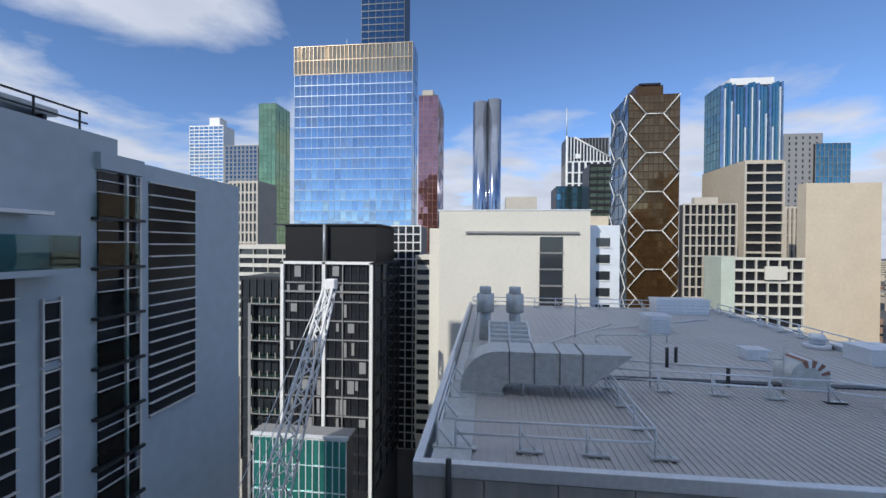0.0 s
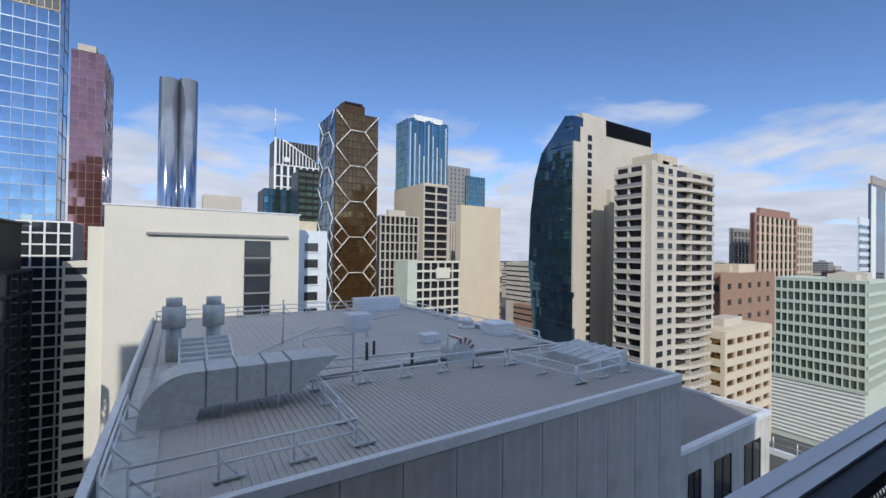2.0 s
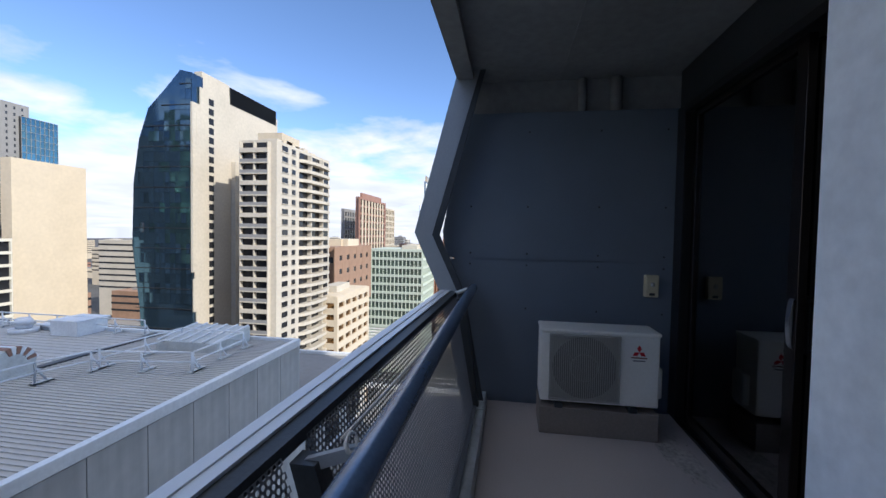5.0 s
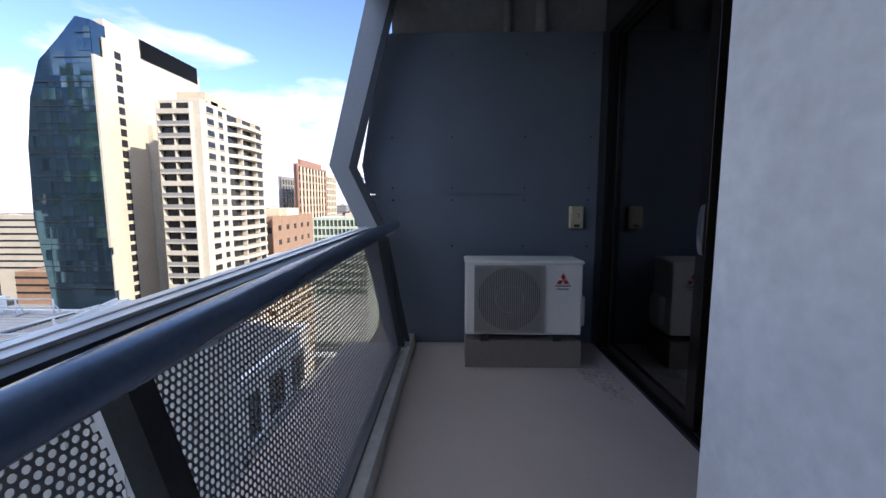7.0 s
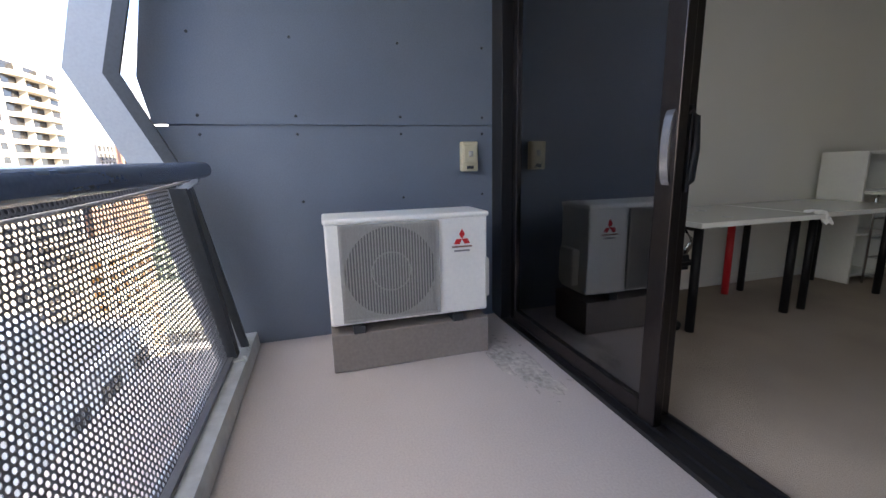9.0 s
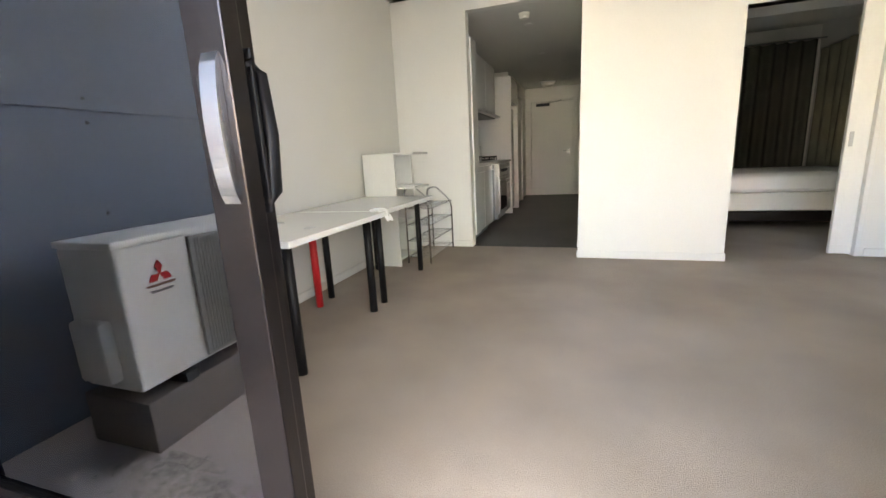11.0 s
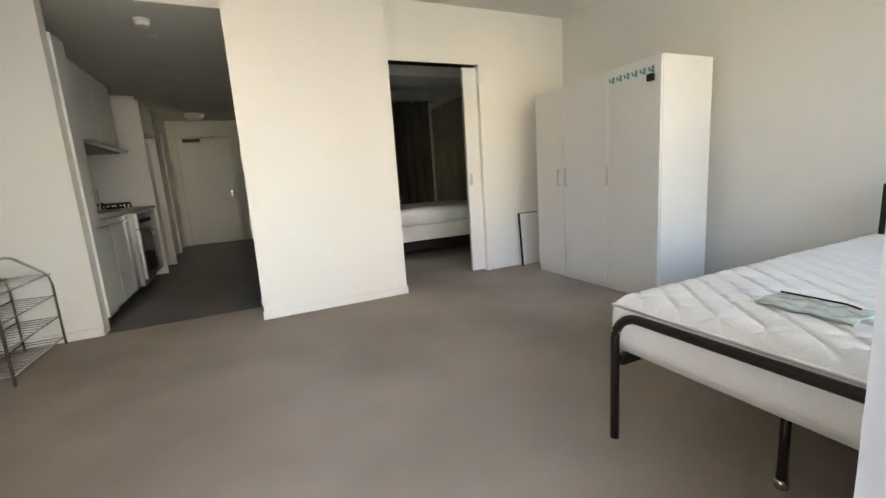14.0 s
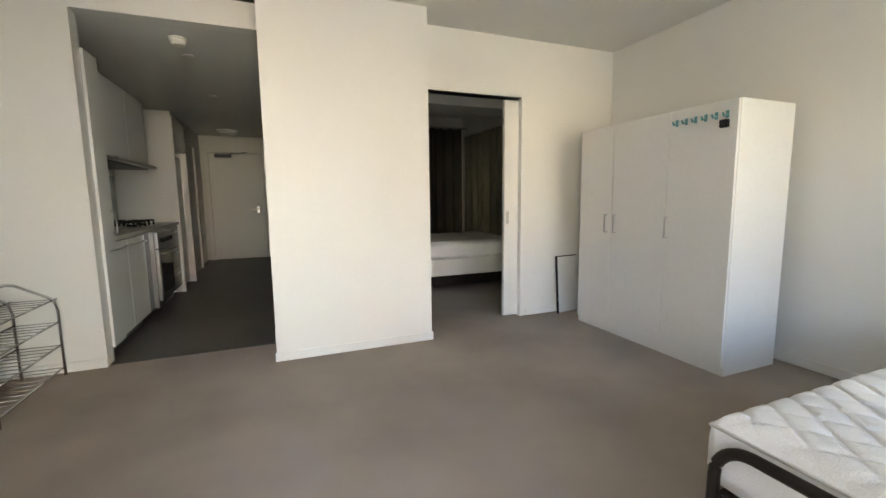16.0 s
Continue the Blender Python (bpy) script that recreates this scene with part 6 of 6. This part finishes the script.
for k in range(22):
    z = 35.2 - 2.3 * k
    y1 = 86.8 if z < 11 else 86.8 - (z - 11) * 0.22 - max(0, z - 25) * 0.75
    for j in range(11):
        y = 72.7 + 1.36 * j
        if y + 0.68 < y1:
            shared("prow_pane", pp, h, (79.12, y, z - 1.1), (0, random.gauss(0, 0.012), random.gauss(0, 0.016)))
for k in range(17):
    z = 34 - 4.6 * k
    y1 = 86.5 if z < 12 else 86.5 - (z - 12) * 0.2 - max(0, z - 25) * 0.8
    box("floor_band", (78.95, 79.1, 72.1, y1, z, z + 0.16), M_dkframe, h)
for k in range(9):
    x0 = 79.0 + 0.55 * (1 + math.sin(k * 1.9))
    box("wavy_return", (x0 if k else 81.2, 82.6, 71.45, 71.7, 28 - 7.5 * k, 35.5 - 7.5 * k if k else 34.0), M_conc, h)
box("wavy_return", (78.9, 82.6, 71.5, 72.0, -8, 30), M_conc, h)
for k in range(26):
    box("slot_window", (84.6, 86.2, 71.93, 72.02, 31.0 - 2.25 * k, 32.5 - 2.25 * k), G_black, h)
box("fin_wall", (92.5, 96, 70.8, 72, -40, 19), M_conc, h)

# balcony apartments in warm concrete
b = (80.2, 106.9, 52, 60.5)
h = house("concrete_apartments", "warm concrete apartment tower with stacked balconies", b, 21.5, M_conc)
for k in range(24):
    z = 18.8 - 2.35 * k
    slab = box("balcony_slab", (79.0, 80.2, 53.4, 60.2, z - 0.15, z + 0.12), M_conc, h)
    box("balustrade", (79.0, 79.1, 53.5, 60.1, z + 0.12, z + 0.82), M_midgrey if k % 3 else M_conc, slab)
    for y in (53.4, 56.7, 60.0):
        box("partition", (79.1, 80.2, y, y + 0.2, z + 0.12, z + 2.2), M_conc, slab)
    box("window", (80.12, 80.22, 53.6, 60.0, z + 0.2, z + 2.15), G_black, h)
    for x0, x1 in ((82.4, 84.8), (86.6, 88.2)):
        w = box("window", (x0, x1, 51.93, 52.02, z + 0.75, z + 1.95), G_black, h)
        box("sill", (x0 - 0.2, x1 + 0.2, 51.8, 52.0, z + 0.6, z + 0.75), M_conc, w)
    box("window", (90.0, 106.0, 51.93, 52.02, z + 0.4, z + 1.9), G_black, h)
    prism("balcony_slab", [(90.0, 52.0), (91.0, 50.9), (95.0, 50.2), (101.0, 50.2), (105.0, 50.9), (106.0, 52.0)], "z", z - 0.45, z + 0.32, M_conc, h)
    for x in (94.0, 100.5):
        box("partition", (x, x + 0.3, 50.8, 52.0, z + 0.45, z + 1.85), M_conc, h)
for k in range(5):
    box("roof_plant", (82 + 4 * k, 84.5 + 4 * k, 53, 57, 21.5, 22.2 + 0.4 * (k % 2)), M_conc, h)
box("lift_room", (84, 92, 53, 59, 21.5, 24.0), M_beige, h)

# blocks to the right, down the street
b = (283.5, 345.5, 110, 112.5)
h = house("red_granite_tower", "distant red granite tower with a stepped top", b, 28, M_redgran)
grid_face(h, b, "front", -40, 27, 12, 9, G_dark, M_redgran, 1.4, 2.2, 0.8)
box("step", (292, 338, 110.5, 112.4, 28, 31.5), M_redgran, h)
for k in range(8):
    box("pale_rib", (287 + 7 * k, 289 + 7 * k, 108.6, 109.2, -40, 26), M_tan, h)
h = house("grey_office_tower", "distant dark grey office tower", (328.4, 361.8, 140, 142.5), 22, M_midgrey)
grid_face(h, (328.4, 361.8, 140, 142.5), "front", -40, 20, 12, 6, G_dark, M_midgrey, 1.4, 1.4, 0.6)
h = house("tan_office_tower", "distant tan office tower", (347, 375, 110, 122), 24, M_beige)
grid_face(h, (347, 375, 110, 122), "front", -40, 23, 12, 6, G_dark, M_beige, 1.6, 1.6, 0.6)
h = thing("slender_far_tower", (860, 180, GROUND), "very distant slender tower with a gold top", "building")
box("wall", (807, 997, 180, 183, GROUND, 60), M_flash, h)
for k in range(11):
    box("floor_band", (806, 998, 179.4, 180, -66 + 11 * k, -61 + 11 * k), G_navy, h)
box("shaft", (850, 947, 178, 181, GROUND, 112), G_navy, h)
for x in (850, 925):
    box("white_rib", (x, x + 22, 177, 178, GROUND, 108), M_whitef, h)
box("crown", (855, 942, 177.5, 180, 112, 124), G_gold, h)
b = (200.9, 231, 45, 73.4)
h = house("pale_green_offices", "pale green and white office block with ribbon windows", b, -6.5, M_paleg)
grid_face(h, b, "left", -46, -7, 9, 14, G_palegreen, M_paleg, 1.25, 0.3, 0.6)
grid_face(h, b, "front", -46, -7, 9, 14, G_palegreen, M_paleg, 1.25, 0.3, 0.6)
for k in range(14):
    box("louvre", (200.4, 200.9, 45, 73.4, -48 - 1.5 * k, -47.4 - 1.5 * k), M_whitef, h)
plant(h, b, -6.5, M_conc, 3, 3)
b = (130.3, 163.8, 60, 75)
h = house("brown_brick_block", "plain brown brick block with a cream roof structure", b, -3.5, M_brick)
for k in range(5):
    box("window", (130.25, 130.4, 61 + 2.6 * k, 62.6 + 2.6 * k, -9, -7), G_dark, h)
grid_face(h, b, "front", -24, -5, 4, 5, G_dark, M_brick, 3.0, 4.0, 0.3)
plant(h, b, -3.5, M_tan, 4, 3)
b = (103.3, 128.0, 48, 58)
h = house("tan_low_block", "low tan office block with brown window ribbons", b, -16, M_tan)
grid_face(h, b, "front", -46, -17, 9, 5, G_bronze, M_tan, 1.7, 0.9, 0.5)
grid_face(h, b, "left", -46, -17, 9, 3, G_bronze, M_tan, 1.7, 0.9, 0.5)
plant(h, b, -16, M_conc, 3, 2)
b = (260, 330, 35, 60)
h = house("red_ribbed_block", "red-brown block with vertical ribs", b, -24, M_redgran)
grid_face(h, b, "left", -60, -25, 2, 14, G_bronze, M_redgran, 1.2, 1.0, 0.6)
box("roof_plant", (265, 300, 38, 55, -24, -18), M_tan, h)
# far low city
rng = random.Random(5)
FARMATS = (M_conc, M_tan, M_midgrey, M_cream, M_brick, M_redgran, M_beige)
for k in range(170):
    a = radians(rng.uniform(-8, 62))
    d = rng.uniform(250, 1500)
    x, y = d * math.cos(a), d * math.sin(a)
    if 280 < x < 380 and y < 130:
        continue
    w, l = rng.uniform(14, 45), rng.uniform(14, 40)
    top = GROUND + rng.uniform(12, 55) + (20 if rng.random() < 0.1 else 0) - (20 if d < 400 else 0)
    hb = thing("far_block", (x, y, GROUND), "distant low city block in pale masonry", "building", "far low city blocks")
    m = rng.choice(FARMATS)
    box("wall", (x - w / 2, x + w / 2, y - l / 2, y + l / 2, GROUND, top), m, hb)
    for j in range(int((top - GROUND) / 7)):
        z = top - 3 - 5 * j
        box("glazing", (x - w / 2 - 0.15, x + w / 2 + 0.15, y - l / 2 - 0.15, y + l / 2 + 0.15, z - 1.4, z), G_dark, hb)
    box("roof_plant", (x - w / 5, x + w / 6, y - l / 5, y + l / 6, top, top + rng.uniform(1, 4)), M_midgrey, hb)
